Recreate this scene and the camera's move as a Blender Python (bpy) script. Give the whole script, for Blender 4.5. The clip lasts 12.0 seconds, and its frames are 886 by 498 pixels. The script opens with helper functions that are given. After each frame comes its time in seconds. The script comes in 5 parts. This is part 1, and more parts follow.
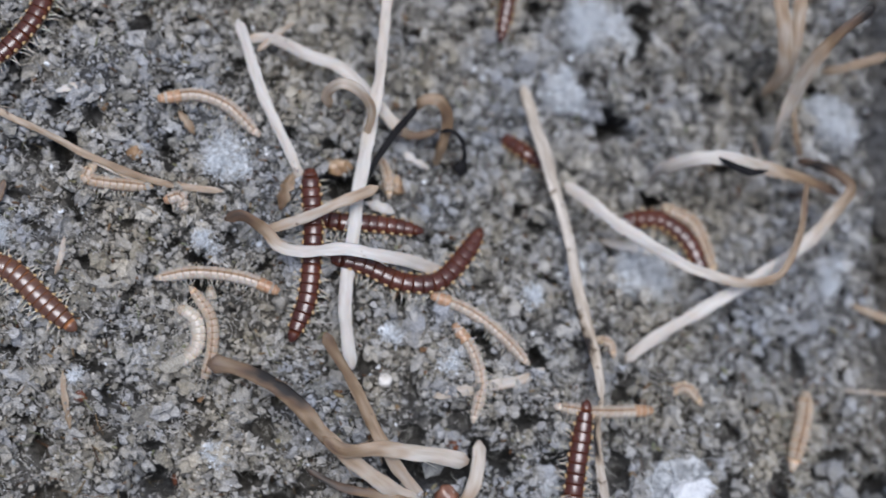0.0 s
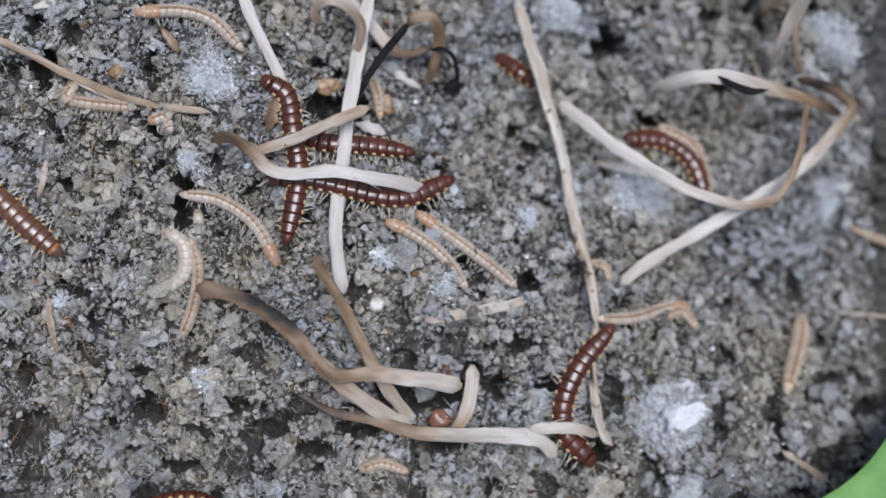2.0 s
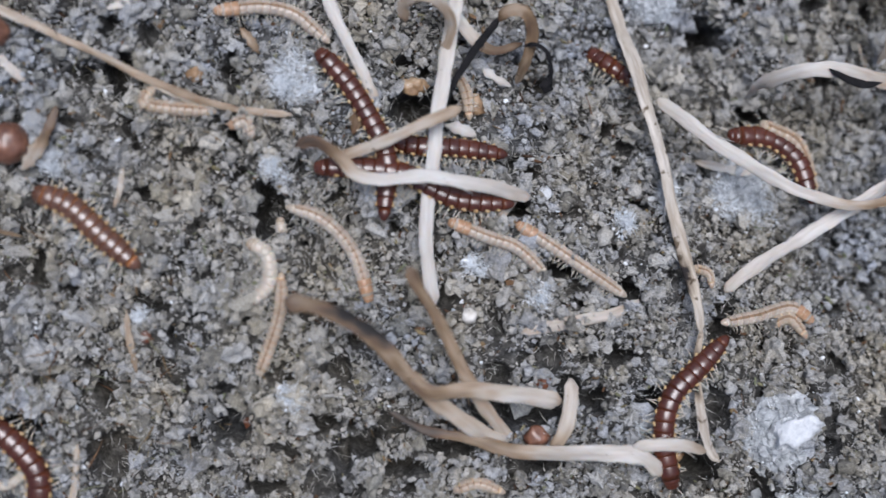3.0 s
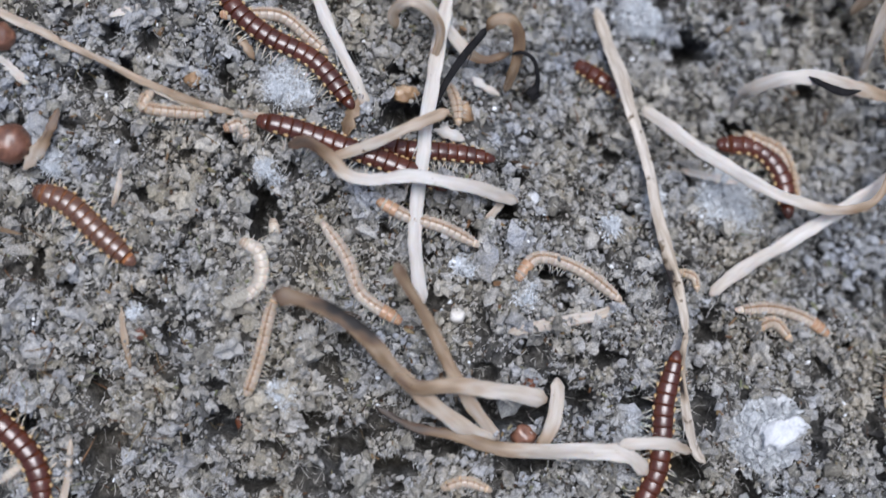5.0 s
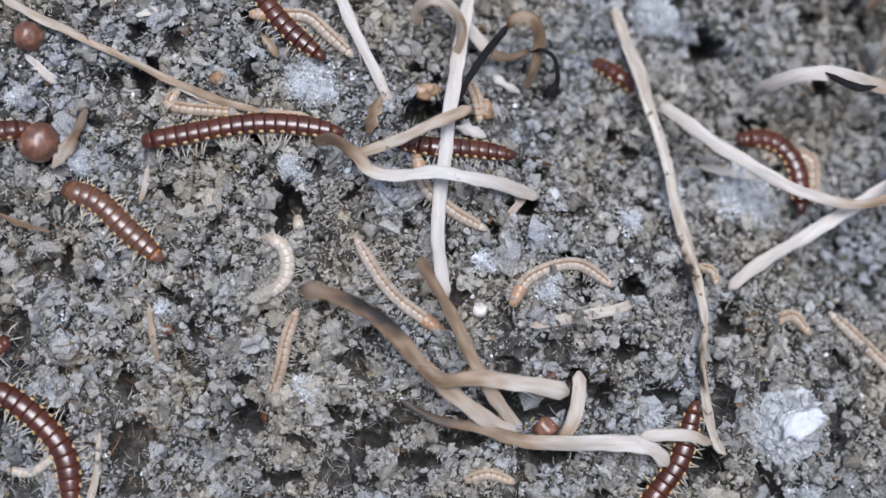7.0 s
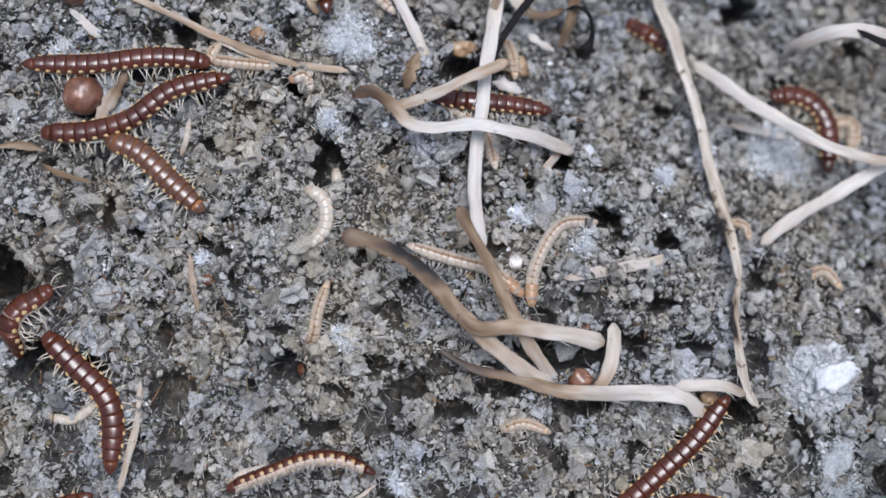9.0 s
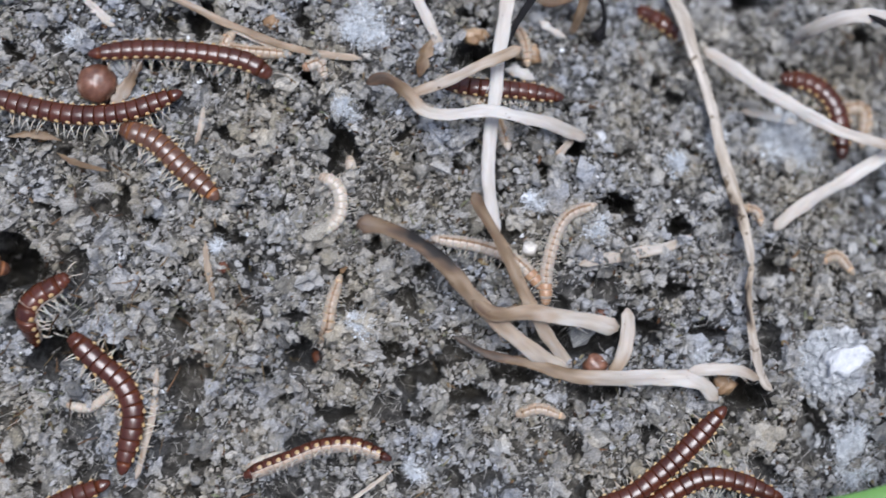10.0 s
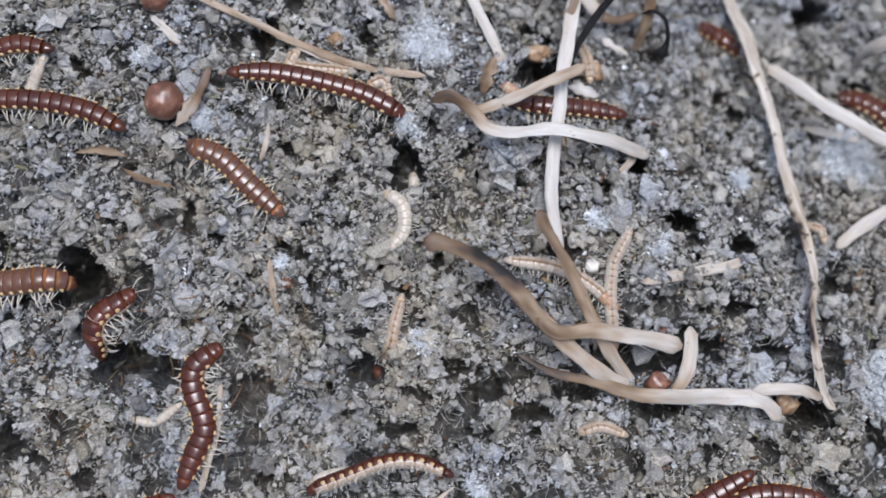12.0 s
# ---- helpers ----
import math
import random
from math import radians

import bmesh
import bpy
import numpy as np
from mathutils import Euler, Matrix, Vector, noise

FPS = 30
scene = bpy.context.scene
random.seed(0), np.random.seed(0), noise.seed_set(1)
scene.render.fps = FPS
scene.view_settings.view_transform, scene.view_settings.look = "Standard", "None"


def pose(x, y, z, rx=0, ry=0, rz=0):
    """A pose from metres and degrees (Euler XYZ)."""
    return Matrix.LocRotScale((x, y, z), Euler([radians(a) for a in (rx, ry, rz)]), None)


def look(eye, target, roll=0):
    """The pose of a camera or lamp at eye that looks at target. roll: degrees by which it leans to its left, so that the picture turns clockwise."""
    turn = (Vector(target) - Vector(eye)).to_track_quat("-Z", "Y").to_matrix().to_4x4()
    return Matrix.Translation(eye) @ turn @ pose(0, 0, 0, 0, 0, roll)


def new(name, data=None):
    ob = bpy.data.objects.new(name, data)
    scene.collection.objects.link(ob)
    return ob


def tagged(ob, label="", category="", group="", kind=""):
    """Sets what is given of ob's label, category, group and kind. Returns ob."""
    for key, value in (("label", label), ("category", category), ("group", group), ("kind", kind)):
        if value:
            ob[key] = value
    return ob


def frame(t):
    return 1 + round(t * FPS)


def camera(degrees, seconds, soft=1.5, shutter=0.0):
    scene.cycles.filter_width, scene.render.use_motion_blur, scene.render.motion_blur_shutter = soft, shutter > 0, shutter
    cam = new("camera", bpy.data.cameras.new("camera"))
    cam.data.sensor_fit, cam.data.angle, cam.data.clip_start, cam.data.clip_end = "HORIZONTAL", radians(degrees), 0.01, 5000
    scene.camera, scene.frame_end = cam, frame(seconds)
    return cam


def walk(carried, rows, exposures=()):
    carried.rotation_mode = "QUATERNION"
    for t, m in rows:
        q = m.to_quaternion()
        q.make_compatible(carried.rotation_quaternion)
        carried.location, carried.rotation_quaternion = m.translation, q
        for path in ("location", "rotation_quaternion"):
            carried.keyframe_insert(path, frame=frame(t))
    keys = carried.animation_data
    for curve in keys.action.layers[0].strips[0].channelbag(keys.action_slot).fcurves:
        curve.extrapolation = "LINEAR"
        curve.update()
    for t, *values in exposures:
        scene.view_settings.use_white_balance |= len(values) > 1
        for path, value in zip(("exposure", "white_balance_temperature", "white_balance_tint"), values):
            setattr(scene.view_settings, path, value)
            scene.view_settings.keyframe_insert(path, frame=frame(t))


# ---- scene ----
cam = camera(42.0, 12.0, soft=1.6, shutter=0.5)
# The hand-held path over the soil: seconds, x, y, z in millimetres, turns about x, y, z in degrees.
PATH = [
    (0, 9.63, -13.73, 134.19, 1.33, -3.49, -0.65),
    (0.5, 7.80, -12.18, 133.46, 1.08, -3.13, -0.43),
    (1, 11.18, -13.86, 132.87, 0.31, -3.41, -0.44),
    (1.5, 7.68, -14.25, 132.68, -1.95, -4.77, -1.02),
    (2, 9.27, -13.10, 131.47, -2.78, -4.10, -0.75),
    (2.5, 5.23, -12.01, 124.17, -2.75, -3.98, -1.56),
    (3, 2.80, -12.05, 124.05, -2.93, -2.63, -1.49),
    (3.2, 4.06, -11.15, 124.85, -2.03, -2.21, -1.36),
    (4.8, 5.73, -21.00, 127.18, 1.15, -1.43, -1.30),
    (5, 5.68, -19.49, 127.08, 0.51, -1.74, -1.27),
    (5.5, 5.99, -17.94, 127.35, 1.01, -1.91, -1.35),
    (6, 7.47, -19.91, 127.49, 0.78, -2.07, -1.81),
    (6.5, 5.24, -20.40, 128.12, 0.68, -1.67, -1.64),
    (8.3, 1.51, -25.05, 129.31, 2.26, -1.54, -1.46),
    (8.5, 0.88, -27.44, 129.32, 2.57, -1.34, -1.49),
    (9, 0.06, -27.44, 130.14, 1.51, -1.19, -1.33),
    (9.5, 1.37, -29.27, 130.10, 1.83, -1.55, -1.74),
    (10, -1.78, -28.21, 130.58, 1.21, -1.28, -1.66),
    (10.5, -3.20, -28.32, 131.06, 0.55, -0.63, -1.68),
    (11, -3.04, -27.74, 130.85, 1.09, -0.70, -1.72),
    (11.5, -4.29, -26.04, 130.90, 1.40, -0.50, -1.47),
    (12, -6.27, -26.47, 130.80, 1.33, -0.17, -1.32),
]
MM = 0.001
walk(cam, [(t, pose(x * MM, y * MM, z * MM, rx, ry, rz)) for t, x, y, z, rx, ry, rz in PATH],
     exposures=[(0, 0.1, 6000, 12), (2.5, 0.11, 6000, 12), (4.8, 0.29, 6000, 12), (12, 0.32, 6000, 12)])
cam.data.dof.use_dof = True
cam.data.dof.focus_distance, cam.data.dof.aperture_fstop = 0.1275, 8.6

# ---- light: overcast daylight ----
world = bpy.data.worlds.new("overcast_sky")
scene.world = world
world.use_nodes = True
wn = world.node_tree
wn.nodes.clear()
sky = wn.nodes.new("ShaderNodeTexSky")
sky.sky_type, sky.sun_disc = "NISHITA", False
sky.sun_elevation, sky.sun_rotation = radians(76), radians(15)
sky.air_density, sky.dust_density, sky.ozone_density = 1.0, 3.0, 1.0
bg = wn.nodes.new("ShaderNodeBackground")
bg.inputs["Strength"].default_value = 0.076
wout = wn.nodes.new("ShaderNodeOutputWorld")
wn.links.new(sky.outputs[0], bg.inputs["Color"])
wn.links.new(bg.outputs[0], wout.inputs["Surface"])
sun_data = bpy.data.lights.new("sun", "SUN")
sun_data.energy, sun_data.angle, sun_data.color = 2.95, radians(33), (1.0, 0.985, 0.97)
sun = new("sun", sun_data)
sun.matrix_basis = look((0.07, 0.27, 1.1), (0, 0, 0))


# ---- materials ----
def material(name, colours, scale, rough=0.8, bump=0.0, fine=None, random_by=None, spread=0.0,
             age=None, spec=0.5, sss=0.0, coat=0.0, detail=6.0, wide=None, along=False, gloss=0.23,
             specks=None, coat_ior=1.66):
    """A procedural surface: a colour ramp over noise of `scale` per millimetre, with finer grain, relief and wear."""
    m = bpy.data.materials.new(name)
    m.use_nodes = True
    nt = m.node_tree
    nd, ln = nt.nodes, nt.links
    bsdf = nd["Principled BSDF"]
    co = nd.new("ShaderNodeTexCoord").outputs["Object"]
    if along:  # grain runs along the stem
        where = nd.new("ShaderNodeAttribute")
        where.attribute_name = "grain"
        co = where.outputs["Vector"]

    def noise_at(s, d=detail, r=0.6):
        n = nd.new("ShaderNodeTexNoise")
        n.inputs["Scale"].default_value = s / MM
        n.inputs["Detail"].default_value = d
        n.inputs["Roughness"].default_value = r
        ln.new(co, n.inputs["Vector"])
        return n

    def ramp(stops):
        r = nd.new("ShaderNodeValToRGB")
        el = r.color_ramp.elements
        while len(el) < len(stops):
            el.new(0.5)
        for e, (p, c) in zip(el, stops):
            e.position, e.color = p, (*c, 1)
        return r

    big = noise_at(scale)
    value = big.outputs["Fac"]
    if random_by:
        if random_by == "island":
            src = nd.new("ShaderNodeNewGeometry").outputs["Random Per Island"]
        else:
            src = nd.new("ShaderNodeObjectInfo").outputs["Random"]
        mix = nd.new("ShaderNodeMix")
        mix.inputs[0].default_value = spread
        ln.new(value, mix.inputs[2])
        ln.new(src, mix.inputs[3])
        value = mix.outputs[0]
    cr = ramp(colours)
    ln.new(value, cr.inputs[0])
    colour = cr.outputs[0]
    if wide:
        far = noise_at(wide[0], 3.0)
        wr = ramp([(0.35, wide[1]), (0.65, wide[2])])
        ln.new(far.outputs["Fac"], wr.inputs[0])
        mw = nd.new("ShaderNodeMix")
        mw.data_type, mw.blend_type = "RGBA", "MULTIPLY"
        mw.inputs[0].default_value = 1.0
        ln.new(colour, mw.inputs[6])
        ln.new(wr.outputs[0], mw.inputs[7])
        colour = mw.outputs[2]
    if age:
        at_age = nd.new("ShaderNodeAttribute")
        at_age.attribute_name = "age"
        ar = ramp(age)
        ln.new(at_age.outputs["Fac"], ar.inputs[0])
        ma = nd.new("ShaderNodeMix")
        ma.data_type, ma.blend_type = "RGBA", "MULTIPLY"
        ma.inputs[0].default_value = 1.0
        ln.new(colour, ma.inputs[6])
        ln.new(ar.outputs[0], ma.inputs[7])
        colour = ma.outputs[2]
    if fine:
        fn = noise_at(fine[0], 4.0)
        fr = ramp([(0.3, fine[1]), (0.7, fine[2])])
        ln.new(fn.outputs["Fac"], fr.inputs[0])
        mf = nd.new("ShaderNodeMix")
        mf.data_type, mf.blend_type = "RGBA", "MULTIPLY"
        mf.inputs[0].default_value = 1.0
        ln.new(colour, mf.inputs[6])
        ln.new(fr.outputs[0], mf.inputs[7])
        colour = mf.outputs[2]
    if specks:  # rare dark spots and scars, in the thing's own space
        sn = nd.new("ShaderNodeTexNoise")
        sn.inputs["Scale"].default_value = specks[0] / MM
        sn.inputs["Detail"].default_value = 3.0
        ln.new(nd.new("ShaderNodeTexCoord").outputs["Object"], sn.inputs["Vector"])
        sr = ramp([(specks[1], specks[2]), (specks[1] + 0.05, WHITE)])
        ln.new(sn.outputs["Fac"], sr.inputs[0])
        ms = nd.new("ShaderNodeMix")
        ms.data_type, ms.blend_type = "RGBA", "MULTIPLY"
        ms.inputs[0].default_value = 1.0
        ln.new(colour, ms.inputs[6])
        ln.new(sr.outputs[0], ms.inputs[7])
        colour = ms.outputs[2]
    ln.new(colour, bsdf.inputs["Base Color"])
    rr = nd.new("ShaderNodeMapRange")
    rr.inputs["To Min"].default_value, rr.inputs["To Max"].default_value = max(rough - 0.12, 0.05), min(rough + 0.12, 1.0)
    ln.new(big.outputs["Fac"], rr.inputs["Value"])
    ln.new(rr.outputs[0], bsdf.inputs["Roughness"])
    bsdf.inputs["Specular IOR Level"].default_value = spec
    bsdf.inputs["Coat Weight"].default_value = coat
    bsdf.inputs["Coat Roughness"].default_value = gloss
    bsdf.inputs["Coat IOR"].default_value = coat_ior
    if sss:
        bsdf.inputs["Subsurface Weight"].default_value = sss
        bsdf.inputs["Subsurface Radius"].default_value = (0.6, 0.35, 0.2)
        bsdf.inputs["Subsurface Scale"].default_value = 0.8 * MM
    if bump:
        bn = noise_at(fine[0] if fine else scale * 3, 5.0, 0.7)
        b = nd.new("ShaderNodeBump")
        b.inputs["Strength"].default_value = 0.8
        b.inputs["Distance"].default_value = bump * MM
        ln.new(bn.outputs["Fac"], b.inputs["Height"])
        ln.new(b.outputs[0], bsdf.inputs["Normal"])
    return m


WHITE = (1, 1, 1)
SOIL_TONES = [(0.0, (0.05, 0.05, 0.062)), (0.13, (0.2, 0.2, 0.2)), (0.27, (0.42, 0.405, 0.355)), (0.38, (0.44, 0.45, 0.475)), (0.5, (0.54, 0.525, 0.485)),
              (0.66, (0.58, 0.595, 0.625)), (0.82, (0.67, 0.655, 0.62)), (1.0, (0.83, 0.86, 0.9))]
# Bare ground is coloured darker than the crumbs, as painted shade in their gaps.
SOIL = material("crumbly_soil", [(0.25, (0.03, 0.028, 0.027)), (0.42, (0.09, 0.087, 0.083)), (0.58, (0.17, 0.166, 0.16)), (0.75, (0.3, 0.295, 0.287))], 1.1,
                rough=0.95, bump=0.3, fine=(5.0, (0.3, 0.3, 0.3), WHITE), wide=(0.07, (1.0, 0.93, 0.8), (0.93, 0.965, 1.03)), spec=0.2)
CRUMB = material("soil_crumb", SOIL_TONES, 1.6, rough=0.92, bump=0.2, fine=(6.0, (0.36, 0.355, 0.35), WHITE), random_by="island", spread=0.72,
                 wide=(0.07, (1.0, 0.93, 0.8), (0.93, 0.965, 1.03)), spec=0.25)
TINTED = material("organic_bit", [(0.1, (0.06, 0.035, 0.022)), (0.35, (0.2, 0.11, 0.06)), (0.6, (0.3, 0.22, 0.12)), (0.8, (0.2, 0.23, 0.14)), (1.0, (0.42, 0.34, 0.22))],
                  0.9, rough=0.8, bump=0.1, fine=(4.0, (0.6, 0.59, 0.58), WHITE), random_by="island", spread=0.85, spec=0.25)
MOULD = material("white_mould", [(0.1, (0.5, 0.54, 0.58)), (0.5, (0.75, 0.78, 0.81)), (1.0, (0.9, 0.91, 0.92))], 1.0, rough=0.95,
                 random_by="island", spread=0.8, spec=0.1)
HYPHA = material("pale_fibre", [(0.2, (0.4, 0.38, 0.34)), (0.8, (0.7, 0.69, 0.66))], 0.4, rough=0.9, random_by="island", spread=0.8, spec=0.15)
STRAW = material("dry_straw", [(0.2, (0.46, 0.435, 0.405)), (0.5, (0.575, 0.56, 0.54)), (0.8, (0.69, 0.685, 0.67))], 0.5, rough=0.5, bump=0.07,
                 fine=(2.2, (0.8, 0.77, 0.74), WHITE), wide=(0.3, (0.95, 0.91, 0.87), WHITE), spec=0.35, sss=0.25, along=True, specks=(1.1, 0.24, (0.3, 0.24, 0.2)),
                 age=[(0.0, (1, 1, 1)), (0.25, (0.88, 0.83, 0.77)), (0.45, (0.63, 0.51, 0.39)), (0.62, (0.36, 0.26, 0.165)), (0.76, (0.22, 0.145, 0.1)),
                      (0.86, (0.12, 0.09, 0.07)), (0.93, (0.03, 0.027, 0.026))])
ROUGH_STRAW = material("rough_straw", [(0.24, (0.1, 0.085, 0.075)), (0.34, (0.46, 0.41, 0.36)), (0.5, (0.58, 0.54, 0.49)), (0.7, (0.74, 0.7, 0.65))], 0.8, rough=0.8, bump=0.14,
                       fine=(2.4, (0.6, 0.56, 0.52), WHITE), spec=0.25, detail=4.0, along=True, specks=(0.6, 0.33, (0.3, 0.26, 0.22)),
                       age=[(0.0, (1, 1, 1)), (0.3, (0.85, 0.79, 0.7)), (0.8, (0.3, 0.26, 0.22)), (0.92, (0.045, 0.04, 0.045))])
CHAR = material("charred_leaf", [(0.3, (0.006, 0.006, 0.007)), (0.7, (0.02, 0.019, 0.02))], 0.6, rough=0.85, bump=0.1, spec=0.12)
SEED = material("seed_husk", [(0.34, (0.09, 0.035, 0.02)), (0.46, (0.2, 0.085, 0.05)), (0.58, (0.3, 0.14, 0.085)), (0.7, (0.58, 0.42, 0.32))], 0.45, rough=0.42, bump=0.3,
                fine=(1.2, (0.55, 0.48, 0.42), WHITE), coat=0.5)
STRAW_POD = material("ochre_pod", [(0.3, (0.16, 0.085, 0.04)), (0.55, (0.34, 0.22, 0.12)), (0.75, (0.55, 0.44, 0.32))], 0.5, rough=0.5, bump=0.12, coat=0.2)
GRAIN = material("pale_grain", [(0.3, (0.6, 0.55, 0.48)), (0.7, (0.85, 0.83, 0.8))], 1.2, rough=0.6, bump=0.05)
RUST = material("rusty_husk", [(0.3, (0.1, 0.03, 0.016)), (0.7, (0.26, 0.1, 0.05))], 0.8, rough=0.5, bump=0.08)
ROCK = material("mould_clod", [(0.3, (0.28, 0.29, 0.3)), (0.5, (0.52, 0.54, 0.55)), (0.7, (0.74, 0.76, 0.77))], 0.6, rough=0.95, bump=0.25,
                fine=(2.5, (0.6, 0.6, 0.62), WHITE))
CHALK = material("chalky_crust", [(0.3, (0.7, 0.72, 0.75)), (0.7, (0.9, 0.91, 0.92))], 0.8, rough=0.95, bump=0.4, fine=(2.5, (0.75, 0.76, 0.78), WHITE))
GREEN = material("green_leaf", [(0.3, (0.11, 0.25, 0.06)), (0.7, (0.19, 0.37, 0.11))], 0.12, rough=0.5, bump=0.05,
                 fine=(0.8, (0.85, 0.9, 0.8), WHITE), sss=0.1)


def body_material(name, low, high, rough, coat, sss):
    return material(name, [(0.3, low), (0.7, high)], 0.9, rough=rough, bump=0.03, fine=(3.2, (0.78, 0.74, 0.72), WHITE),
                    random_by="object", spread=0.25, coat=coat, sss=sss, gloss=0.27, spec=0.1, wide=(0.25, (0.84, 0.82, 0.81), (1.05, 1.05, 1.05)))


PLATE = {
    "brown": body_material("chestnut_plate", (0.056, 0.0125, 0.005), (0.115, 0.0275, 0.0095), 0.5, 1.0, 0.0),
    "tawny": body_material("tawny_plate", (0.115, 0.05, 0.029), (0.185, 0.088, 0.053), 0.45, 1.0, 0.15),
    "peach": body_material("peach_plate", (0.44, 0.375, 0.305), (0.6, 0.54, 0.465), 0.3, 0.4, 0.3),
    "cream": body_material("cream_plate", (0.42, 0.345, 0.26), (0.57, 0.49, 0.4), 0.3, 0.4, 0.3),
    "white": body_material("ivory_plate", (0.53, 0.475, 0.395), (0.68, 0.635, 0.56), 0.3, 0.4, 0.3),
}
JOINT = {
    "brown": body_material("chestnut_joint", (0.05, 0.012, 0.006), (0.16, 0.05, 0.022), 0.5, 0.3, 0.0),
    "tawny": body_material("tawny_joint", (0.28, 0.12, 0.055), (0.4, 0.18, 0.08), 0.4, 0.1, 0.1),
    "peach": body_material("peach_joint", (0.56, 0.48, 0.39), (0.74, 0.67, 0.58), 0.45, 0.1, 0.3),
    "cream": body_material("cream_joint", (0.62, 0.46, 0.3), (0.78, 0.62, 0.45), 0.45, 0.1, 0.3),
    "white": body_material("ivory_joint", (0.7, 0.62, 0.5), (0.84, 0.77, 0.65), 0.45, 0.1, 0.3),
}
HEAD = {
    "brown": PLATE["brown"], "tawny": PLATE["tawny"],
    "peach": body_material("orange_plate", (0.42, 0.25, 0.145), (0.54, 0.36, 0.23), 0.3, 0.4, 0.3),
    "cream": PLATE["cream"], "white": PLATE["cream"],
}
KEEL = body_material("yellow_keel", (0.56, 0.38, 0.17), (0.76, 0.6, 0.36), 0.4, 0.15, 0.2)
LEG = body_material("pale_leg", (0.66, 0.6, 0.5), (0.82, 0.78, 0.7), 0.45, 0.1, 0.3)

GUT = body_material("dark_back_line", (0.25, 0.165, 0.1), (0.36, 0.25, 0.16), 0.4, 0.3, 0.0)
FLANK = body_material("pale_flank", (0.46, 0.37, 0.29), (0.64, 0.55, 0.46), 0.45, 0.1, 0.2)

# ---- the ground ----
HOLES = [(-10.0, -14.1, 1.8, 3, 4.5), (-14.9, -36.9, 1.8, 1.5, 4), (17.2, -36.6, 3.4, 1.5, 3.5), (21.3, -20.9, 2, 1.2, 4.5),
         (-47.4, -25.8, 3.4, 3, 8), (-42.2, -35.2, 3, 2.3, 5.5), (-0.9, -39.5, 2, 1.2, 3.5)]
HOLES += [(35.4, -43.2, 2.6, 1.7, 4.5), (40.0, 5.3, 1.9, 1.5, 4), (6.7, -3.3, 4, 1.7, 3.5), (45.2, -4.7, 1.7, 1.3, 4),
          (16.5, -14.2, 1.7, 1.1, 4), (-13.8, 0.8, 0.9, 2.4, 2.5), (43.9, 16.8, 1.7, 2.8, 3.5), (-25.6, 0.9, 1.4, 2.4, 3)]
HOLES += [(-45.6, -31.7, 1.8, 2.4, 5), (-37.3, -36.4, 1.9, 1.6, 4.5), (-2.1, -44.1, 1.6, 0.8, 2), (23.8, -46.5, 1.2, 0.8, 2)]
HOLES += [(-11.8, -43.8, 2.5, 0.9, 2.5), (28.5, -23.7, 1.4, 1.1, 3.5), (-54.8, -44.4, 1.5, 2, 3), (-13.3, -5.4, 1.1, 1.1, 3.5),
          (21.7, -33.7, 1.3, 0.9, 3)]
HOLES += [(13.0, -36.0, 2.6, 1.3, 4), (8.5, -39.8, 2.2, 1.2, 3.5), (24.3, -35.4, 1.5, 1.2, 3.5), (3.5, -42.0, 2.4, 1.0, 3), (18.5, -42.2, 2.6, 1.0, 3.5),
          (27.0, -31.0, 1.5, 1.0, 3), (-5.0, -36.8, 1.4, 1.1, 3), (30.5, -36.2, 1.3, 1.0, 3)]
rng = np.random.default_rng(7)


def hashed(ix, iy, k):
    v = np.sin(ix * 127.1 + iy * 311.7 + k * 74.7) * 43758.5453
    return v - np.floor(v)


def bumps(x, y, size, k):
    """Rounded lumps of about `size` millimetres packed side by side: 0 in the joints, 1 on the crowns."""
    u, v = x / size, y / size
    iu, iv = np.floor(u), np.floor(v)
    near = np.full(u.shape, 9.0)
    lift = np.zeros(u.shape)
    for du in (-1, 0, 1):
        for dv in (-1, 0, 1):
            cu, cv = iu + du, iv + dv
            d2 = (u - cu - hashed(cu, cv, k)) ** 2 + (v - cv - hashed(cu, cv, k + 1)) ** 2
            closer = d2 < near
            lift = np.where(closer, hashed(cu, cv, k + 2), lift)
            near = np.where(closer, d2, near)
    return np.sqrt(np.clip(1 - near / 0.7, 0, 1)) * (0.45 + 0.55 * lift)


def drift(x, y, size, k):
    """Smooth random values between -1 and 1 that change over `size` millimetres."""
    u, v = x / size, y / size
    iu, iv = np.floor(u), np.floor(v)
    fu, fv = u - iu, v - iv
    fu, fv = fu * fu * (3 - 2 * fu), fv * fv * (3 - 2 * fv)
    low = hashed(iu, iv, k) * (1 - fu) + hashed(iu + 1, iv, k) * fu
    top = hashed(iu, iv + 1, k) * (1 - fu) + hashed(iu + 1, iv + 1, k) * fu
    return 2 * (low * (1 - fv) + top * fv) - 1


